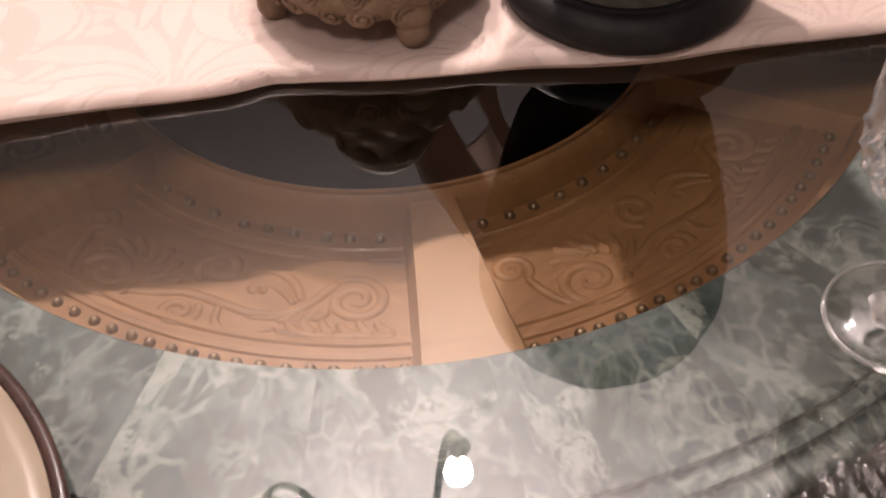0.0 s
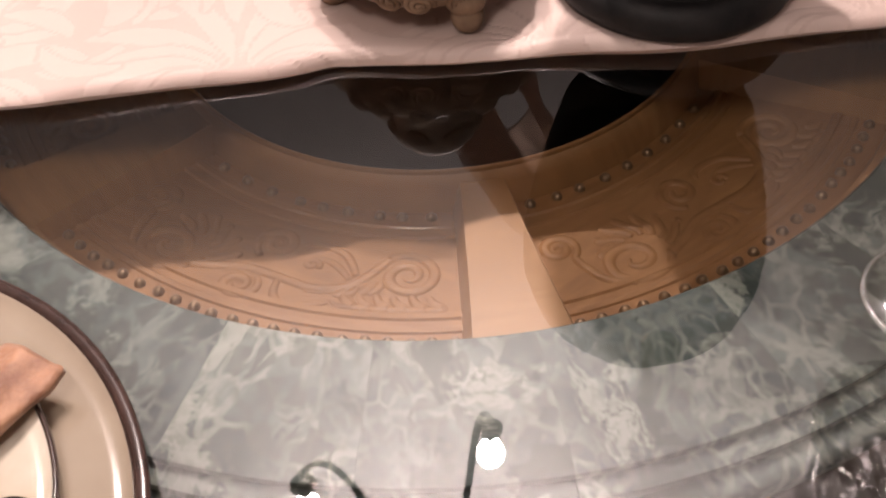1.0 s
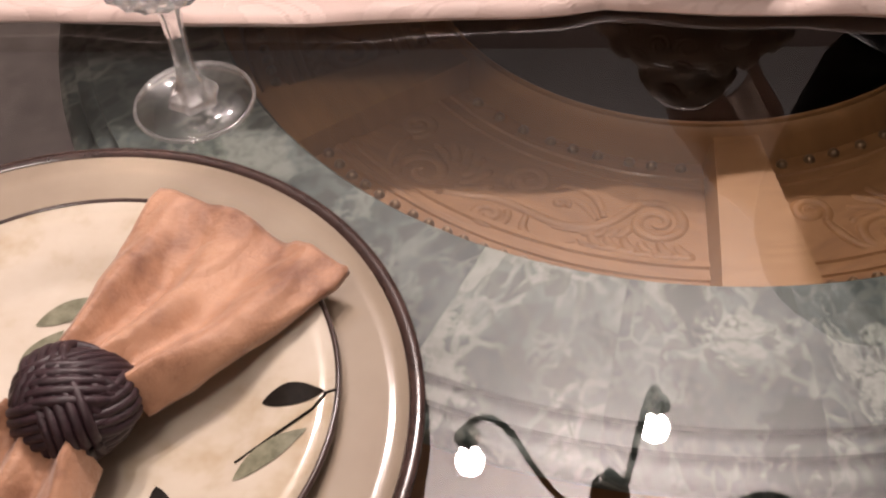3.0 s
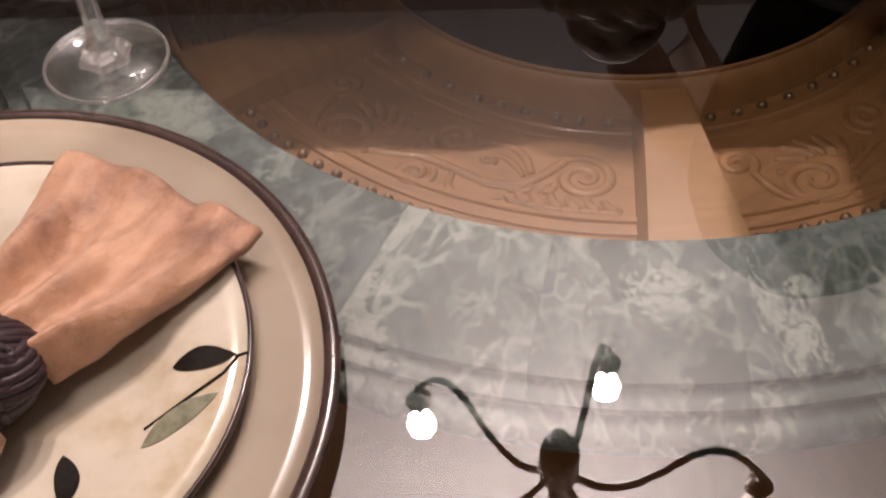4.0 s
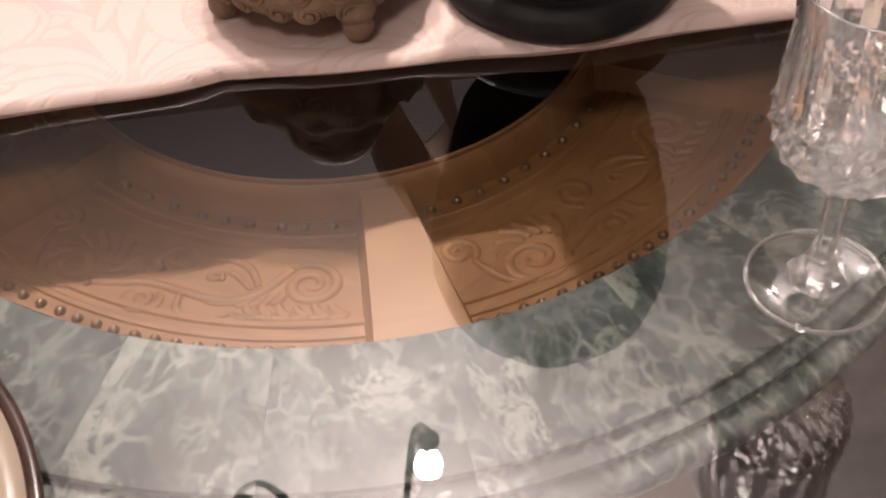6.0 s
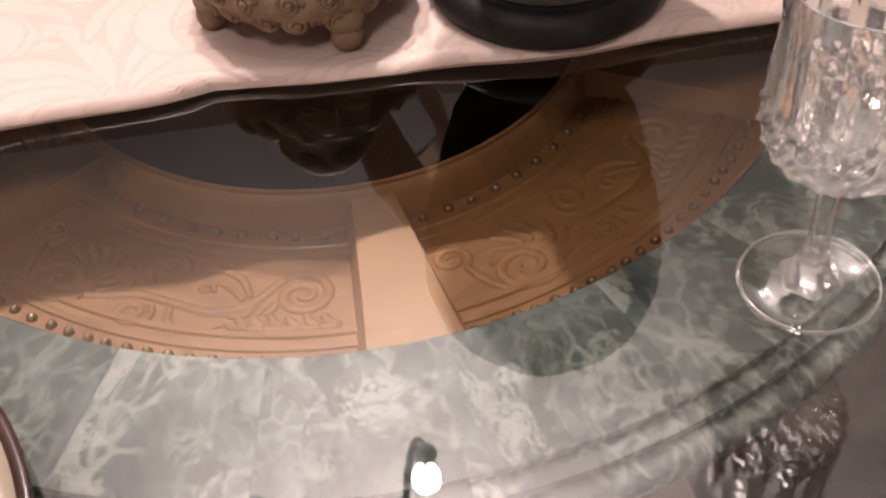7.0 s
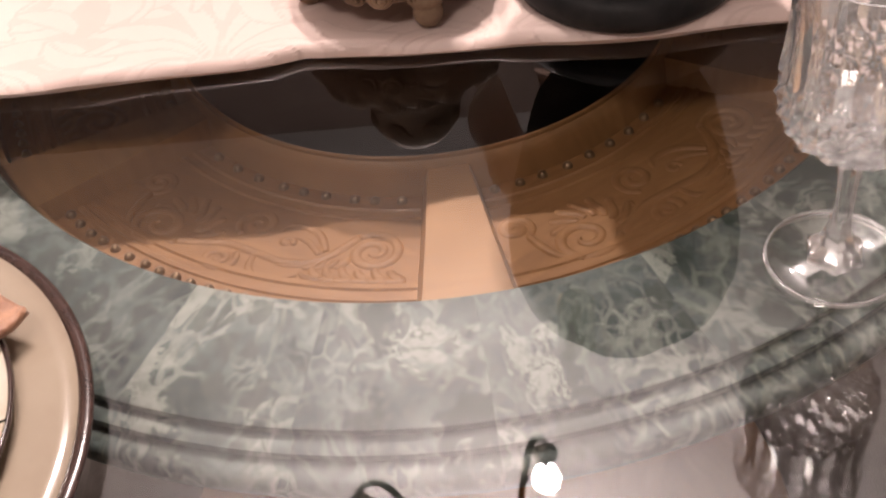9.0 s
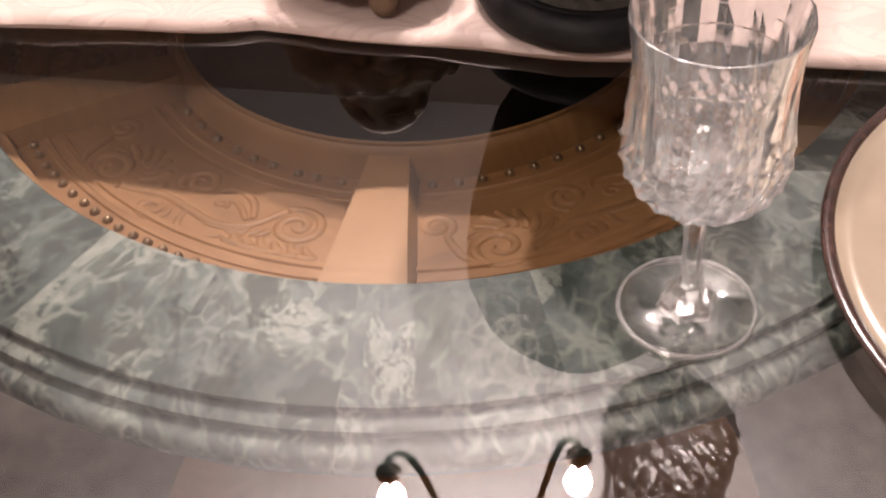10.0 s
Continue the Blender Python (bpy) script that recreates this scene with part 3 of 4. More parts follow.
for k in range(6):
    p = polar(1.178 * U, 34.7 + 60 * k)
    prof = [(0.0, 0), (0.0075, 0), (0.0088, 0.002), (0.0088, GLASS - THICK - MARBLE - 0.002), (0.0075, GLASS - THICK - MARBLE - 0.0003), (0, GLASS - THICK - MARBLE - 0.0003)]
    bm = lathe(prof, 28)
    bmesh.ops.remove_doubles(bm, verts=bm.verts[:], dist=1e-6)
    ob = tagged(sharp(part("bumper", bm, M_RUBBER), 30), "small round clear bumper between marble and glass", "bumper", "bumpers under the glass")
    ob.matrix_world = pose(p.x, p.y, MARBLE + 0.0001)
    ob.visible_shadow = False

# ---- on the glass: the runner ----


def hem_line(u):
    """How far the front of the runner wanders."""
    return (-0.0065 - 0.0075 * math.exp(-((u + 0.17) / 0.10) ** 2) + 0.0055 * math.exp(-((u - 0.014) / 0.03) ** 2) + 0.0022 * math.exp(-((u - 0.004) / 0.010) ** 2)
            - 0.007 * math.exp(-((u - 0.19) / 0.06) ** 2) + 0.0006 * math.sin(u * 60))


def cloth_z(u, y):
    """Height of the lying cloth over the glass, with soft folds."""
    fold = 0.0024 * noise.noise((u * 14, y * 14, 0.3)) + 0.0010 * noise.noise((u * 40, y * 36, 2.3))
    d = y - hem_line(u) * max(0.0, 1 - y / 0.4) ** 3
    roll = 0.0026 * math.exp(-((d - 0.006) / 0.012) ** 2) * (0.6 + 0.8 * noise.noise((u * 20, 0, 7)))
    z = 0.0080 + fold + roll
    if d < 0.007:
        z -= (z - 0.0018) * (1 - math.sqrt(max(0.0, 1 - (1 - max(d, 0.0) / 0.007) ** 2)))
    return z


def spray_fronds():
    """Centre lines of the woven leaves: x, y, heading, length, width, curl."""
    rg = random.Random(21)
    out = []
    for row in range(4):
        for k in range(10):
            cx = -0.725 + 0.168 * k + (0.084 if row % 2 else 0.0) + rg.uniform(-0.02, 0.02)
            cy = -0.012 + 0.088 * row
            for sg in (1, -1):
                for f in range(6):
                    turn = 4 + 19 * f + rg.uniform(-9, 9)
                    out.append((cx + sg * (0.004 + 0.003 * f), cy + 0.012 - 0.001 * f, 90 - sg * turn, 0.092 - 0.006 * f + rg.uniform(-0.010, 0.010), 0.0140 + 0.0030 * (f % 3), -sg * (55 + 18 * f)))
                out.append((cx + sg * 0.034, cy + 0.060, 90 - sg * 80, 0.075, 0.019, sg * 130))
                out.append((cx + sg * 0.060, cy + 0.018, 90 - sg * 110, 0.055, 0.013, sg * 100))
                out.append((cx + sg * 0.072, cy + 0.050, 90 + sg * 20, 0.048, 0.014, sg * 80))
    return out


def runner():
    """A damask runner with a soft, gently wandering front roll and woven leaf sprays."""
    nx = 680
    steps = [0.0, 0.0004, 0.0012, 0.0024, 0.004] + [0.004 + 0.0018 * (k + 1) for k in range(75)] + [0.139 + 0.261 * (k + 1) / 24 for k in range(24)]
    us = np.linspace(-0.72, 0.78, nx + 1)
    verts, faces = [], []
    m = len(steps)
    for u in us:
        h = hem_line(u)
        for d in steps:
            y = h * (1 - d / 0.4) ** 3 + d
            verts.append((u, y, cloth_z(u, y)))
    for i in range(nx):
        a = i * m
        faces += [(a + j, a + m + j, a + m + j + 1, a + j + 1) for j in range(m - 1)]
    root = thing("table_runner", 0.0, -0.1725, GLASS, "cream-pink damask table runner with woven leaf scrolls", "table runner", rz=RUN)
    me = bpy.data.meshes.new("cloth")
    me.from_pydata(verts, [], faces)
    # the woven figure: 1 inside a leaf, fading over a thread or two at its edge
    xy = np.array(verts)[:, :2].reshape(nx + 1, m, 2)
    fig = np.zeros((nx + 1, m))
    for x, y, ang, length, width, curl in spray_fronds():
        pts = []
        a, n = radians(ang), 26
        for i in range(n + 1):
            f = i / n
            pts.append((x, y, 0.5 * width * math.sin(math.pi * (0.05 + 0.93 * f)) ** 0.7))
            x, y, a = x + math.cos(a) * length / n, y + math.sin(a) * length / n, a + radians(curl) / n
        lo, hi = min(p[0] for p in pts) - 0.012, max(p[0] for p in pts) + 0.012
        i0, i1 = np.searchsorted(us, (lo, hi))
        if i0 >= i1:
            continue
        sub = xy[i0:i1]
        best = np.zeros(sub.shape[:2])
        for px, py, w in pts:
            d = np.hypot(sub[..., 0] - px, sub[..., 1] - py)
            best = np.maximum(best, np.clip((w - d) / 0.0016 + 0.5, 0, 1))
        # a narrow vein of ground keeps neighbouring leaves apart
        halo = np.zeros(sub.shape[:2])
        for px, py, w in pts:
            d = np.hypot(sub[..., 0] - px, sub[..., 1] - py)
            halo = np.maximum(halo, np.clip((w + 0.0024 - d) / 0.0014, 0, 1))
        fig[i0:i1] = np.maximum(fig[i0:i1] * (1 - halo), best)
    layer = me.attributes.new("figure", "FLOAT", "POINT")
    layer.data.foreach_set("value", (fig * 0.5).ravel())
    link("cloth", me, M_DAMASK, root)
    # turned-under hem along the front
    fronts = [Vector(verts[i * m]) for i in range(nx + 1)]
    bm = bmesh.new()
    tops = [bm.verts.new(c) for c in fronts]
    under = [bm.verts.new((c.x, c.y + 0.0015, c.z * 0.45)) for c in fronts]
    back = [bm.verts.new((c.x, c.y + 0.012, 0.0010)) for c in fronts]
    for i in range(nx):
        bm.faces.new((tops[i + 1], tops[i], under[i], under[i + 1]))
        bm.faces.new((under[i + 1], under[i], back[i], back[i + 1]))
    part("hem", bm, M_DAMASK, root)
    return root


runner()


# ---- place settings ----
def plate_mesh_parts(root, r, h, cream, rim_w, z0):
    """Body and dark rim of a plate of radius r and height h."""
    prof = [(0.0, 0.004), (r * 0.60, 0.0042), (r * 0.66, 0.006), (r * 0.72, 0.0095), (r * 0.80, 0.0118), (r * 0.90, h - 0.003), (r - rim_w, h - 0.0004)]
    under = [(r - rim_w, h - 0.004), (r * 0.8, 0.007), (r * 0.66, 0.002), (r * 0.60, 0.0), (0.0, 0.0)]
    bm = lathe(prof + under, 110)
    bmesh.ops.remove_doubles(bm, verts=bm.verts[:], dist=1e-6)
    body = part("body", bm, cream, root)
    prof = [(r - rim_w, h - 0.0004), (r - rim_w * 0.5, h + 0.0006), (r - 0.0008, h + 0.0002), (r, h - 0.0012), (r - 0.001, h - 0.003), (r - rim_w, h - 0.0042)]
    rim = part("rim", lathe(prof, 110, closed=True), M_RIM, root, "dark brown rim band")
    return body, rim


def dinner_plate(x, y):
    root = thing("dinner_plate", x, y, GLASS, "cream glazed dinner plate with a dark brown rim", "plate", "place settings")
    plate_mesh_parts(root, 0.1645, 0.0135, M_CREAM, 0.0068, 0)
    return root


def leaf(bm, ang, r0, length, width, tilt, r_plate, z_at, curve=0.0):
    """A flat painted leaf lying on the plate."""
    n = 12
    c = Vector((r0 * math.sin(radians(ang)), -r0 * math.cos(radians(ang)), 0))
    d = Vector((math.sin(radians(ang + tilt)), -math.cos(radians(ang + tilt)), 0))
    s = Vector((-d.y, d.x, 0))
    left, right, mid = [], [], []
    for i in range(n + 1):
        f = i / n
        w = width * (math.sin(math.pi * f) ** 0.8) * (0.8 + 0.4 * (1 - f)) * 0.5
        p = c + d * (length * (f - 0.5)) + s * curve * math.sin(math.pi * f)
        for lst, o in ((left, w), (mid, 0), (right, -w)):
            q = p + s * o
            lst.append(bm.verts.new((q.x, q.y, z_at(q.length))))
    for i in range(n):
        bm.faces.new((left[i], mid[i], mid[i + 1], left[i + 1]))
        bm.faces.new((mid[i], right[i], right[i + 1], mid[i + 1]))
    return bm


def salad_plate(x, y, z, rz=0):
    root = thing("salad_plate", x, y, z, "white glazed salad plate painted with leaves, dark rim", "plate", "place settings", rz=rz)
    r, h = 0.1175, 0.0155
    body, rim = plate_mesh_parts(root, r, h, M_WHITE, 0.0028, 0)

    def z_at(q):
        pts = [(0.0, 0.004), (r * 0.60, 0.0042), (r * 0.66, 0.006), (r * 0.72, 0.0095), (r * 0.80, 0.0118), (r * 0.90, h - 0.003), (r, h)]
        for (a, za), (b, zb) in zip(pts, pts[1:]):
            if q <= b:
                return za + (zb - za) * (q - a) / (b - a) + 0.0005
        return h
    # angle, radius, length, width, tilt of the leaves, dark and grey-green by turns
    for mat, ang, q, ln, wd, tilt in ((M_LEAF_D, 116.8, 0.097, 0.027, 0.0115, 4), (M_LEAF_G, 100, 0.094, 0.036, 0.0105, 54), (M_LEAF_D, 70, 0.067, 0.026, 0.010, -34), (M_LEAF_G, 48, 0.080, 0.036, 0.0105, 44),
                                      (M_LEAF_G, 215, 0.057, 0.036, 0.012, -75), (M_LEAF_G, 236, 0.038, 0.03, 0.011, -60), (M_LEAF_D, 10, 0.09, 0.027, 0.011, 4), (M_LEAF_G, -8, 0.088, 0.036, 0.0105, 50),
                                      (M_LEAF_D, -58, 0.085, 0.027, 0.011, -20), (M_LEAF_G, -80, 0.09, 0.036, 0.0105, 40), (M_LEAF_D, 265, 0.095, 0.027, 0.011, 4)):
        part("painted_leaf", leaf(bmesh.new(), ang, q, ln, wd, tilt, r, z_at, 0.0015), mat, root)
    for a in (0, -107, -175, 148):
        for stem in (((0.0805, 96), (0.094, 106), (0.106, 113), (0.111, 116.5)), ((0.110, 116.6), (0.1155, 117))):
            pts = [Vector((q * math.sin(radians(a + g)), -q * math.cos(radians(a + g)), z_at(q))) for q, g in stem]
            part("painted_stem", tube(pts, 0.0006, sides=5), M_LEAF_D, root)
    return root


def cord_knot(x, y, z, rz):
    """A ball knot woven of plum cord, used as a napkin ring."""
    root = thing("napkin_ring", x, y, z, "plum-brown woven cord knot around the napkin", "napkin ring", rz=rz)
    R = 0.0235
    bm = bmesh.new()
    ball(bm, (0, 0, 0), R * 0.82, R * 0.80, R * 0.72, 20, 12)
    part("core", bm, M_CORD, root)
    # bundles of parallel strands crossing over one another
    for b, (axis, twist, lift) in enumerate((((0, 0, 1), 0, 1.0), ((0, 1, 0), 18, 1.05), ((1, 0, 0), -14, 1.0), ((0.7, 0.7, 0.1), 40, 1.08), ((0.7, -0.7, 0.2), -30, 1.1), ((0.3, 0.5, 0.8), 70, 1.06))):
        q = Vector((0, 0, 1)).rotation_difference(Vector(axis).normalized())
        for k in range(5):
            off = (k - 2) * 0.0041
            rr = math.sqrt(max(1e-6, (R * lift) ** 2 - off * off * 1.1)) * 0.95
            pts = []
            for i in range(40):
                t = 2 * math.pi * i / 40
                wob = 1 + 0.05 * math.sin(3 * t + b)
                p = q @ Vector((rr * wob * math.cos(t), rr * wob * math.sin(t), off + 0.003 * math.sin(2 * t + twist)))
                pts.append((p.x, p.y, p.z * 0.86))
            part("cord", tube(pts, 0.0023, sides=8, closed=True), M_CORD, root)
    return root


def napkin(x, y, z, rz):
    """A satin napkin pulled through a ring: two fans of soft pleats."""
    bm = bmesh.new()
    for sg, L, spread in ((1, 0.119, 0.053), (-1, 0.09, 0.045)):
        n, m = 34, 44
        for layer in range(2):
            rows = []
            for i in range(n + 1):
                f = i / n
                line = []
                for j in range(m + 1):
                    g = -1 + 2 * j / m
                    d = 0.014 + (L - 0.014) * f * (1 - 0.03 * g * g - 0.012 * layer * (1 - g * g))
                    half = 0.024 + (spread - 0.024) * min(1.0, 1.12 * f) ** 0.85 + 0.0008 * layer * f
                    soft = 1 - f ** 3 * abs(g) ** 3
                    pleat = soft * math.sin(g * 8.5 + 0.7 + 0.9 * math.sin(f * 3)) * (0.0058 * (1 - f) + 0.0046)
                    crease = soft * 0.0060 * noise.noise((g * 2.2 + 5, f * 3.0, 1.5 + layer)) + 0.0018 * noise.noise((g * 6, f * 8, 4.1))
                    h = 0.015 * (1 - f) ** 1.3 * (1 - 0.4 * g * g) + 0.011 + pleat * 0.6 + crease - layer * 0.0045 + (0.0050 if sg > 0 else -0.002) * f
                    line.append(bm.verts.new((sg * d, half * g, h)))
                rows.append(line)
            for p, q in zip(rows, rows[1:]):
                for j in range(m):
                    fc = (p[j], q[j], q[j + 1], p[j + 1])
                    bm.faces.new(fc if sg > 0 else fc[::-1])
            if layer == 0:
                outer = rows
            else:
                for j in range(m):
                    bm.faces.new((outer[-1][j], outer[-1][j + 1], rows[-1][j + 1], rows[-1][j]))
                for i in range(n):
                    for e in (0, m):
                        bm.faces.new((outer[i][e], outer[i + 1][e], rows[i + 1][e], rows[i][e]))
    bmesh.ops.recalc_face_normals(bm, faces=bm.faces)
    ob = part("napkin", bm, M_SATIN)
    ob.matrix_world = pose(x, y, z, 0, 0, rz)
    return tagged(ob, "peach satin napkin fanned out through a cord ring", "napkin")


PLATE_A, PLATE_B = (-0.0973, -0.5058), (0.486, -0.125)
SMALL = 0.936                                 # true size of the settings against the drawn one
for (px, py), turn in ((PLATE_A, 0.0), (PLATE_B, 84.0)):
    q = pose(px, py, 0, 0, 0, turn)
    s_at, k_at = q @ Vector((0.009, 0.009, 0)), q @ Vector((0.025, 0.004, 0))
    for ob in (dinner_plate(px, py), salad_plate(s_at.x, s_at.y, GLASS + 0.0045, turn), napkin(k_at.x, k_at.y, GLASS + 0.0120, 86 + turn), cord_knot(k_at.x, k_at.y, GLASS + 0.0320, 86 + turn)):
        ob.matrix_world = ob.matrix_world @ Matrix.Scale(SMALL, 4)


# ---- crystal goblets ----
def goblet(x, y, rz=0):
    root = thing("goblet", x, y, GLASS, "clear cut-crystal goblet with diamond-cut bowl, empty", "goblet", "goblets", rz=rz)
    # foot, then the stem
    prof = [(0.0, 0.0003), (0.0305, 0.0003), (0.0311, 0.0008), (0.0311, 0.0022), (0.0305, 0.0030), (0.021, 0.0044), (0.0145, 0.0060), (0.0, 0.0066)]
    bm = lathe(prof, 48)
    bmesh.ops.remove_doubles(bm, verts=bm.verts[:], dist=1e-6)
    foot = part("foot", bm, M_CLEAR, root, "thin clear round foot")
    foot.visible_shadow = False
    ob = part("foot_rim", lathe([(0.0312, 0.0004), (0.0326, 0.0006), (0.0332, 0.0016), (0.0326, 0.0027), (0.0312, 0.0030)], 64, closed=True), M_CRYSTAL, foot, "bright rounded edge of the foot")
    ob.visible_shadow = False
    bm = bmesh.new()
    rings = []
    for r, z in ((0.0150, 0.0040), (0.0135, 0.0085), (0.0090, 0.0130), (0.0066, 0.0190), (0.0052, 0.0280), (0.0050, 0.0440), (0.0062, 0.0600), (0.0100, 0.0724)):
        rings.append([bm.verts.new((r * math.cos(2 * math.pi * i / 12) * (1.0 if i % 2 else 0.84), r * math.sin(2 * math.pi * i / 12) * (1.0 if i % 2 else 0.84), z)) for i in range(12)])
    for p, q in zip(rings, rings[1:]):
        for i in range(12):
            bm.faces.new((p[i], p[(i + 1) % 12], q[(i + 1) % 12], q[i]))
    bm.faces.new(rings[0][::-1])
    bm.faces.new(rings[-1])
    ob = part("stem", bm, M_CRYSTAL, root, "faceted crystal stem", smooth=False)
    ob.visible_shadow = False
    # bowl: cut outside, smooth inside
    bm = bmesh.new()
    outer = [(0.0088, 0.0490), (0.0175, 0.0512), (0.0245, 0.0550), (0.0298, 0.0600), (0.0335, 0.0660), (0.0356, 0.0725), (0.0364, 0.0790), (0.0362, 0.0860), (0.0355, 0.0930), (0.0347, 0.1030), (0.0340, 0.1140), (0.0337, 0.1250), (0.0341, 0.1360), (0.0351, 0.1460), (0.0363, 0.1550)]
    inner = [(0.0355, 0.1552), (0.0340, 0.146), (0.0327, 0.136), (0.0320, 0.125), (0.0320, 0.112), (0.0322, 0.098), (0.0326, 0.086), (0.0314, 0.076), (0.0275, 0.067), (0.0210, 0.0605), (0.0110, 0.0570)]
    outer = [(r * 0.975, 0.166 - (0.155 - z) * 0.885) for r, z in outer]
    inner = [(r * 0.975, 0.1662 - (0.1552 - z) * 0.885) for r, z in inner]
    seg = 56
    rings = []
    for k, (r, z) in enumerate(outer):
        ring = []
        for i in range(seg):
            a = 2 * math.pi * i / seg
            if k <= 8:
                # staggered diamonds on the lower bowl
                cut = (0.0014, 0.0, -0.0016, 0.0)[(i + 2 * (k % 2)) % 4] if k else 0.0
            elif k <= 11:
                # upright prisms, fading towards the rim
                cut = (0.0018, 0.0, -0.0018, 0.0)[i % 4] * (1.0 - 0.12 * (k - 6))
            else:
                # broad flats
                local = (a % (math.pi / 7)) - math.pi / 14
                cut = r * (math.cos(math.pi / 14) / math.cos(local) - 1) * 0.7 + 0.0005
            ring.append(bm.verts.new(((r + cut) * math.cos(a), (r + cut) * math.sin(a), z)))
        rings.append(ring)
    for r, z in inner:
        rings.append([bm.verts.new((r * math.cos(2 * math.pi * i / seg), r * math.sin(2 * math.pi * i / seg), z)) for i in range(seg)])
    for p, q in zip(rings, rings[1:]):
        for i in range(seg):
            k = (i + 1) % seg
            bm.faces.new((p[i], p[k], q[k]))
            bm.faces.new((p[i], q[k], q[i]))
    bm.faces.new(rings[0][::-1])
    bm.faces.new(rings[-1])
    bmesh.ops.recalc_face_normals(bm, faces=bm.faces)
    ob = part("bowl", bm, M_CRYSTAL, root, "diamond-cut crystal bowl", smooth=False)
    ob.visible_shadow = False
    return root


for gx, gy, turn in ((0.307, -0.245, 10), (-0.1555, -0.314, 30)):
    ob = goblet(gx, gy, turn)
    ob.matrix_world = ob.matrix_world @ Matrix.Scale(SMALL, 4)


# ---- on the runner: rose box and black candle holder ----
def rose(bm, c, nrm, r):
    """A rosebud in relief: a coil of rounded petals."""
    q = Vector((0, 0, 1)).rotation_difference(nrm)
    pts = []
    for i in range(40):
        t = i / 39
        a = 2 * math.pi * 2.3 * t
        rr = r * (0.95 - 0.8 * t)
        pts.append(c + q @ Vector((rr * math.cos(a), rr * math.sin(a), 0.35 * r * t)))
    tube(pts, r * 0.2, bm, 6, lambda f: 1.1 - 0.4 * f)
    ball(bm, c + nrm * r * 0.25, r * 0.22, r * 0.22, r * 0.22, 8, 6)


def rose_box(x, y, z):
    root = thing("trinket_box", x, y, z, "brown resin trinket box covered in roses, on ball feet", "trinket box", rz=0)
    prof = [(0.0, 0.012), (0.040, 0.012), (0.048, 0.016), (0.053, 0.024), (0.053, 0.030), (0.046, 0.037), (0.034, 0.044), (0.030, 0.048), (0.030, 0.050), (0.027, 0.052)]
    part("body", lathe(prof + [(0.0, 0.052)], 64), M_RESIN, root)
    rg = random.Random(5)
    for i in range(19):
        a = 360 / 19 * i
        for row, zz, rr in ((0, 0.020, 0.0074), (1, 0.0300, 0.0066), (2, 0.0385, 0.0046)):
            d = polar(1.0, a + row * 12 + rg.uniform(-3, 3))
            bm = bmesh.new()
            rose(bm, d * (0.0495, 0.0515, 0.0425)[row] + Vector((0, 0, zz + rg.uniform(-0.0015, 0.0015))), (d + Vector((0, 0, (-0.3, 0.15, 0.9)[row]))).normalized(), rr)
            part("rose", bm, M_RESIN, root)
    prof = [(0.0, 0.092), (0.009, 0.0915), (0.018, 0.088), (0.023, 0.081), (0.025, 0.072), (0.025, 0.060), (0.026, 0.056), (0.029, 0.054), (0.0295, 0.0515), (0.0, 0.0512)]
    lid = part("lid", lathe(prof, 64), M_RESIN, root)
    for i in range(9):
        d = polar(1, 45 * i) * (i < 8)
        bm = bmesh.new()
        rose(bm, d * 0.0235 + Vector((0, 0, 0.072 if i < 8 else 0.090)), (d * 1.0 + Vector((0, 0, 0.2 if i < 8 else 1))).normalized(), 0.0075 if i < 8 else 0.010)
        part("rose", bm, M_RESIN, lid)
    for a in (43, 137, 223, 310):
        bm = bmesh.new()
        p = polar(0.047, a)
        ball(bm, (p.x, p.y, 0.0072), 0.0078, 0.0078, 0.0082, 14, 10)
        ball(bm, (p.x * 0.96, p.y * 0.96, 0.016), 0.0100, 0.0100, 0.008, 14, 10)
        part("foot", bm, M_RESIN, root)
    return root


CLOTH = GLASS + 0.008
box_ = rose_box(0.029, -0.089, CLOTH)
box_.scale = (1.13, 1.13, 1.13)


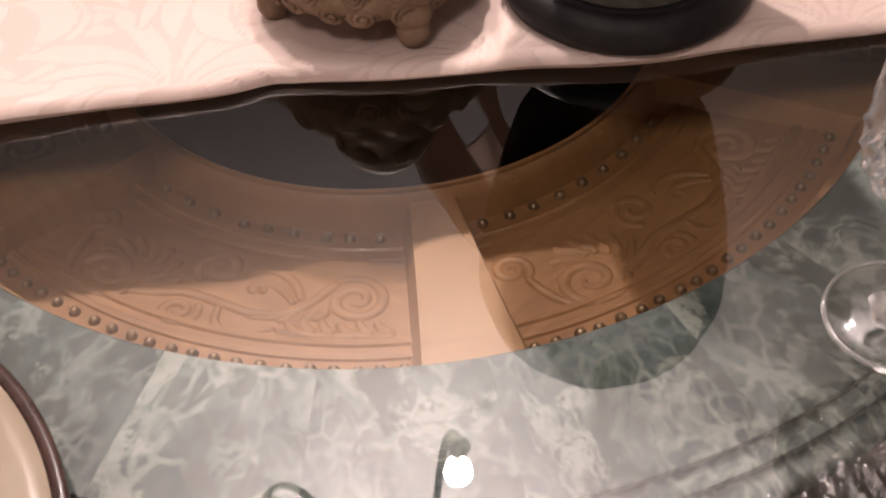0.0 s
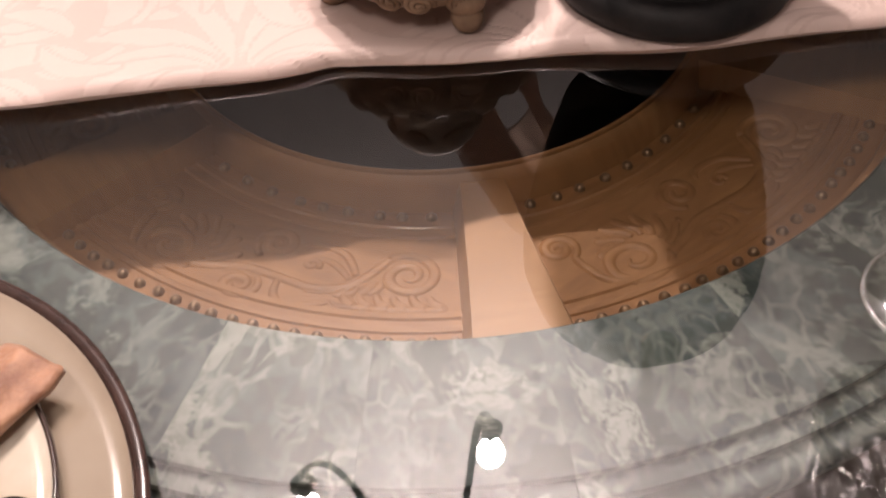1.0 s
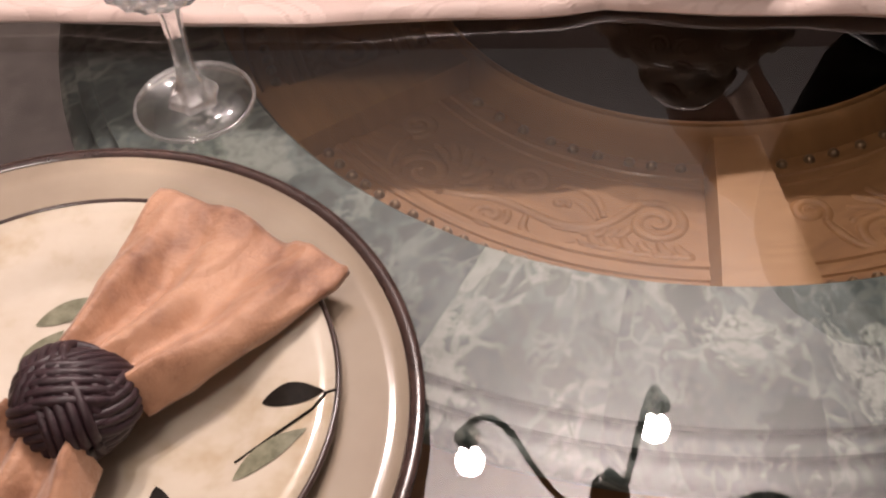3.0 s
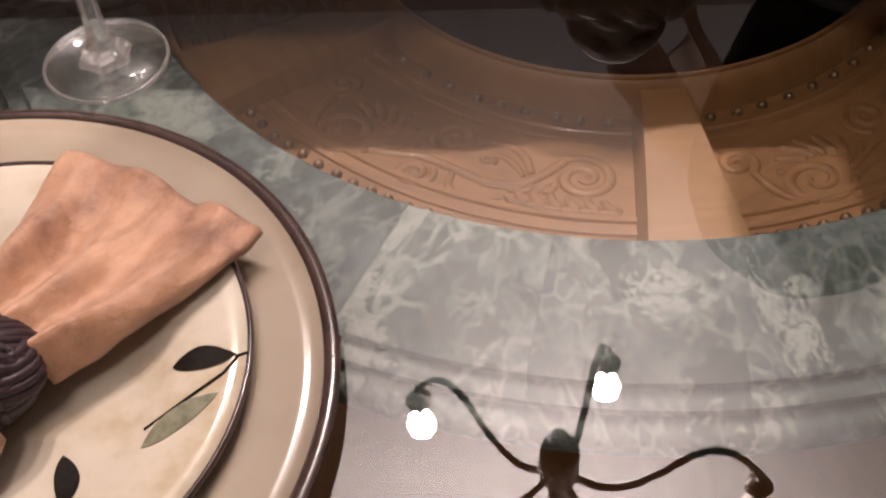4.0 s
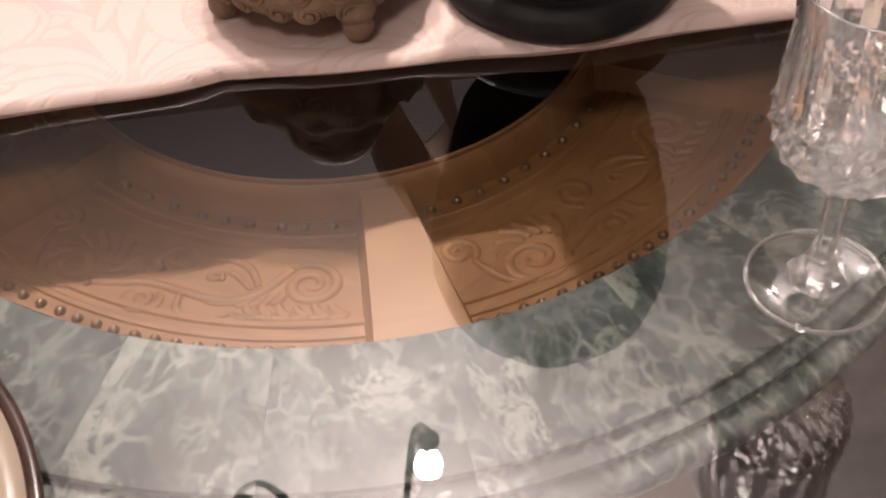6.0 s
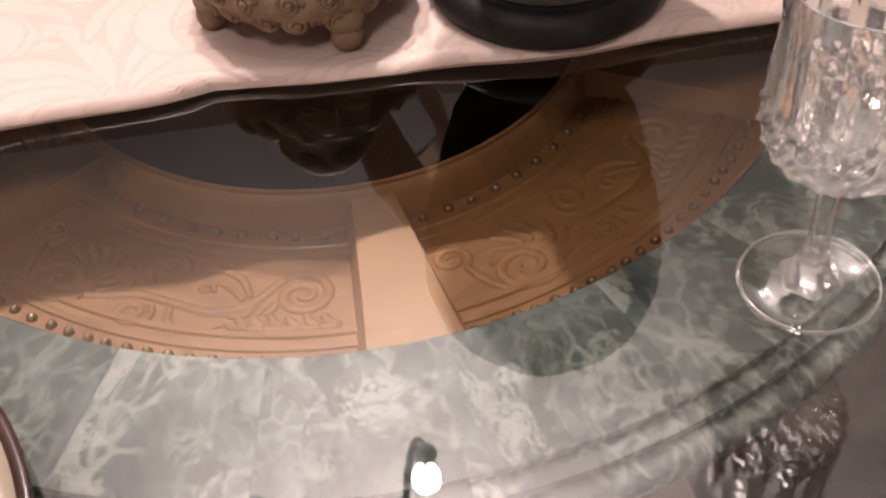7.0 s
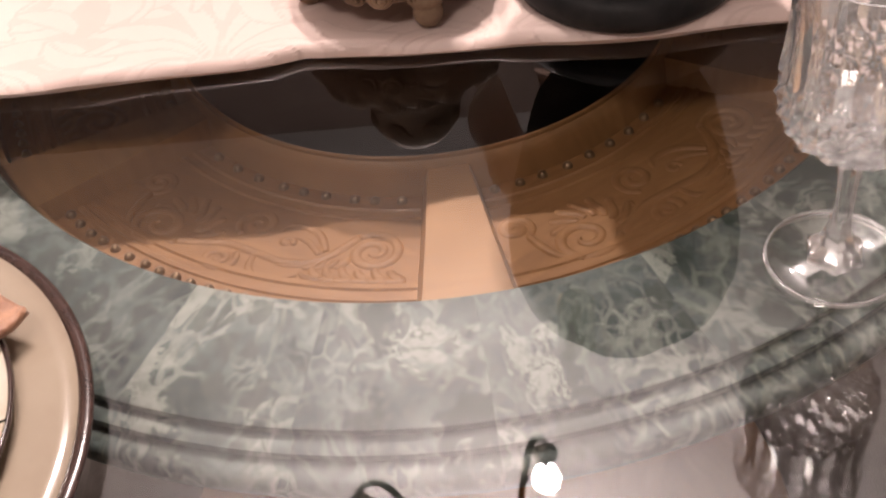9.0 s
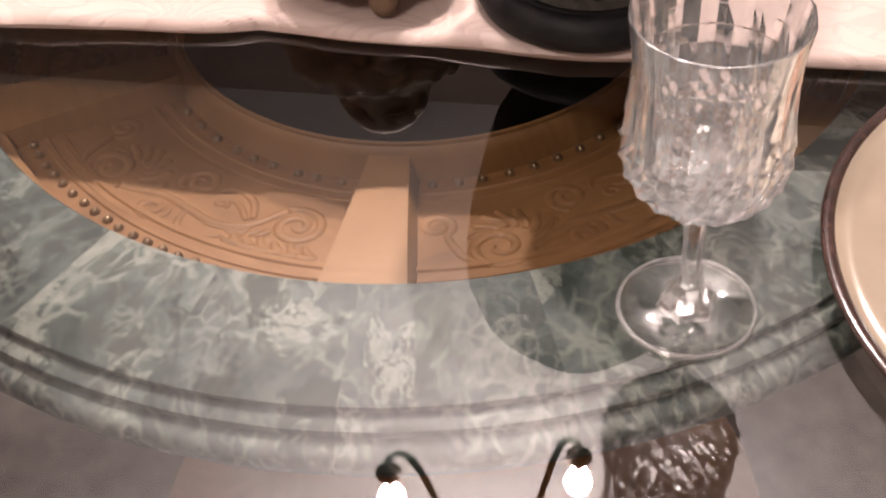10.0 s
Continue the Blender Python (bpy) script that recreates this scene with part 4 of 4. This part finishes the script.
def black_vase(x, y, z):
    root = thing("vase", x, y, z, "tall black round-bodied vase on a fluted pedestal foot", "vase")
    prof = [(0.0, 0.0), (0.058, 0.0), (0.064, 0.003), (0.0665, 0.009), (0.065, 0.016), (0.060, 0.0205), (0.055, 0.0215), (0.053, 0.019), (0.051, 0.0175), (0.0, 0.0165)]
    part("foot", lathe(prof, 80), M_BLACK, root)
    prof = [(0.0505, 0.0172), (0.0485, 0.0186), (0.0465, 0.0172)]
    part("bead_ring", lathe(prof, 80), M_BLACK, root)
    for i in range(24):
        a = 15 * i
        bm = bmesh.new()
        ball(bm, (0, 0, 0), 0.0044, 0.0140, 0.0045, 10, 8)
        for vv in bm.verts:
            vv.co.x *= 0.65 + 0.35 * (-vv.co.y / 0.0140)
        bmesh.ops.transform(bm, matrix=pose(0, 0, 0, 0, 0, a) @ pose(0, -0.033, 0.0225, -32, 0, 0), verts=bm.verts[:])
        part("flute", bm, M_BLACK, root)
    part("flute_ground", lathe([(0.046, 0.0180), (0.032, 0.023), (0.022, 0.034), (0.0, 0.036)], 64), M_PEWTER, root, "dull pewter ground between the flutes")
    prof = [(0.022, 0.030), (0.022, 0.040), (0.030, 0.050), (0.046, 0.060), (0.057, 0.080), (0.066, 0.115), (0.074, 0.150), (0.079, 0.185), (0.079, 0.210), (0.072, 0.236), (0.058, 0.254), (0.044, 0.262), (0.040, 0.268), (0.043, 0.276),
            (0.040, 0.277), (0.037, 0.268), (0.038, 0.260), (0.0, 0.252)]
    part("body", lathe(prof, 72), M_MATT, root)
    return root


black_vase(0.158, -0.054, CLOTH)


def ribbon():
    """A stiff brocade ribbon rolled to a cone, standing out of the vase with its wide mouth at the top."""
    root = thing("ribbon", 0.158, -0.054, CLOTH, "tan brocade ribbon rolled to a cone in the black vase", "ribbon")
    start, end = Vector((0.0, 0.0, 0.262)), Vector((-0.268, 0.504, 0.535))
    axis = (end - start).normalized()
    side = axis.cross(Vector((0, 0, 1))).normalized()
    lift = side.cross(axis)
    bm = bmesh.new()
    rows = []
    n, m = 40, 36
    for i in range(n + 1):
        f = i / n
        c = start.lerp(end, f) + lift * 0.02 * math.sin(math.pi * f)
        line = []
        for j in range(m + 1):
            t = math.radians(-160 + 320 * j / m)
            r = (0.020 + 0.042 * f) * (1 + 0.12 * noise.noise((3 * math.cos(t), 3 * math.sin(t), 6 * f)))
            ripple = 0.0022 * f * math.sin(22 * f + 3 * math.sin(2 * t))
            slant = 0.030 * f * math.cos(t)
            line.append(bm.verts.new(c + side * (r + ripple) * math.sin(t) + lift * (r + ripple) * math.cos(t) + axis * slant))
        rows.append(line)
    for p, q in zip(rows, rows[1:]):
        for j in range(m):
            bm.faces.new((p[j], p[j + 1], q[j + 1], q[j]))
    part("band", bm, M_RIBBON, root)
    rim = tube([v_ for v_ in map(lambda k: start.lerp(end, 1.0) + side * 0.062 * math.sin(math.radians(k)) + lift * 0.062 * math.cos(math.radians(k)) + axis * 0.030 * math.cos(math.radians(k)), range(-160, 161, 8))], 0.0016, sides=6)
    part("edge_wire", rim, M_RIBBON, root)
    return root


ribbon()


# ---- chandelier ----
def chandelier():
    hx, hy = HUB
    root = thing("chandelier", hx, hy, BULB_Z - 0.02, "dark bronze chandelier with six candle bulbs, two lit", "chandelier")
    prof = [(0.0, -0.335), (0.010, -0.331), (0.016, -0.318), (0.010, -0.304), (0.026, -0.296), (0.031, -0.280), (0.031, -0.225), (0.026, -0.205), (0.016, -0.185), (0.013, -0.10), (0.017, 0.0), (0.010, 0.06), (0.014, 0.10), (0.009, 0.15), (0.012, 0.22), (0.006, 0.26), (0.0, 0.262)]
    part("hub", lathe(prof, 40), M_BRONZE, root)
    bm = bmesh.new()
    top = CEILING - (BULB_Z - 0.02)
    z = 0.255
    i = 0
    while z < top - 0.03:
        pts = [((0.008 * math.cos(t)) * (1 if i % 2 else 0), (0.008 * math.cos(t)) * (0 if i % 2 else 1), z + 0.013 + 0.014 * math.sin(t)) for t in [2 * math.pi * k / 12 for k in range(12)]]
        tube(pts, 0.0018, bm, 6, closed=True)
        z += 0.0215
        i += 1
    part("chain", bm, M_BRONZE, root)
    part("ceiling_rose", lathe([(0.0, top - 0.03), (0.03, top - 0.026), (0.055, top - 0.01), (0.06, top - 0.0005), (0.0, top - 0.0004)], 48), M_BRONZE, root)
    for k_b, (bx, by) in enumerate(BULBS):
        dx, dy = bx - hx, by - hy
        L = math.hypot(dx, dy)
        arm_pts = []
        for k in range(25):
            f = k / 24
            zz = -0.235 + 0.157 * f + (0.055 if f < 0.5 else -0.070) * abs(math.sin(2 * math.pi * f))
            arm_pts.append((dx * f, dy * f, zz))
        arm = part("arm", tube(arm_pts, 0.0062, sides=10), M_BRONZE, root)
        cz = -0.050
        prof = [(0.0, cz - 0.028), (0.004, cz - 0.026), (0.005, cz - 0.020), (0.003, cz - 0.014), (0.010, cz - 0.010), (0.019, cz - 0.002), (0.024, cz + 0.005), (0.023, cz + 0.007), (0.013, cz + 0.002), (0.0, cz + 0.002)]
        bm = lathe(prof, 32)
        bmesh.ops.translate(bm, vec=(dx, dy, 0), verts=bm.verts[:])
        cup = part("candle_cup", bm, M_BRONZE, arm)
        bm = lathe([(0.0, cz), (0.0048, cz + 0.001), (0.0042, cz + 0.044), (0.0, cz + 0.045)], 20)
        bmesh.ops.translate(bm, vec=(dx, dy, 0), verts=bm.verts[:])
        part("candle_sleeve", bm, M_BRONZE, arm)
        bm = lathe([(0.0, -0.005), (0.008, -0.004), (0.016, 0.006), (0.023, 0.018), (0.0265, 0.032), (0.0245, 0.046), (0.017, 0.056), (0.008, 0.060), (0.0, 0.061)], 28)
        bmesh.ops.translate(bm, vec=(dx, dy, 0), verts=bm.verts[:])
        bulb = part("bulb", bm, M_BULB if k_b < LIT else M_DEAD, arm, "lit candle bulb" if k_b < LIT else "dead frosted candle bulb")
        bulb.visible_shadow = False
    return root


chandelier()


def fill_light():
    """An added, unseen body for the fill lamp: a metal ring round an opal disc."""
    root = thing("fill_light", FILL[0], FILL[1], CEILING, "added unseen fill light, shaped as a flush opal ceiling light with a bronze ring", "ceiling light")
    part("ring", lathe([(0.150, -0.0005), (0.172, -0.002), (0.176, -0.030), (0.166, -0.046), (0.156, -0.046), (0.150, -0.030)], 64, closed=True), M_BRONZE, root)
    part("diffuser", lathe([(0.0, -0.030), (0.10, -0.030), (0.1495, -0.028), (0.1495, -0.004), (0.0, -0.003)], 48), M_OPAL, root, "lit opal glass disc of the added fill light")
    return root


fill_light()


def ceiling_medallion():
    """Plaster mouldings round the chandelier's rose."""
    root = thing("ceiling_medallion", HUB[0], HUB[1], CEILING, "round plaster ceiling medallion with ring mouldings", "medallion")
    for r, w in ((0.30, 0.016), (0.262, 0.010), (0.11, 0.012)):
        prof = [(r - w, -0.0003), (r - w * 0.7, -0.010), (r - w * 0.2, -0.020), (r + w * 0.3, -0.022), (r + w * 0.8, -0.012), (r + w, -0.0003)]
        part("ring_moulding", lathe(prof, 120), M_CEIL, root)
    return root


ceiling_medallion()
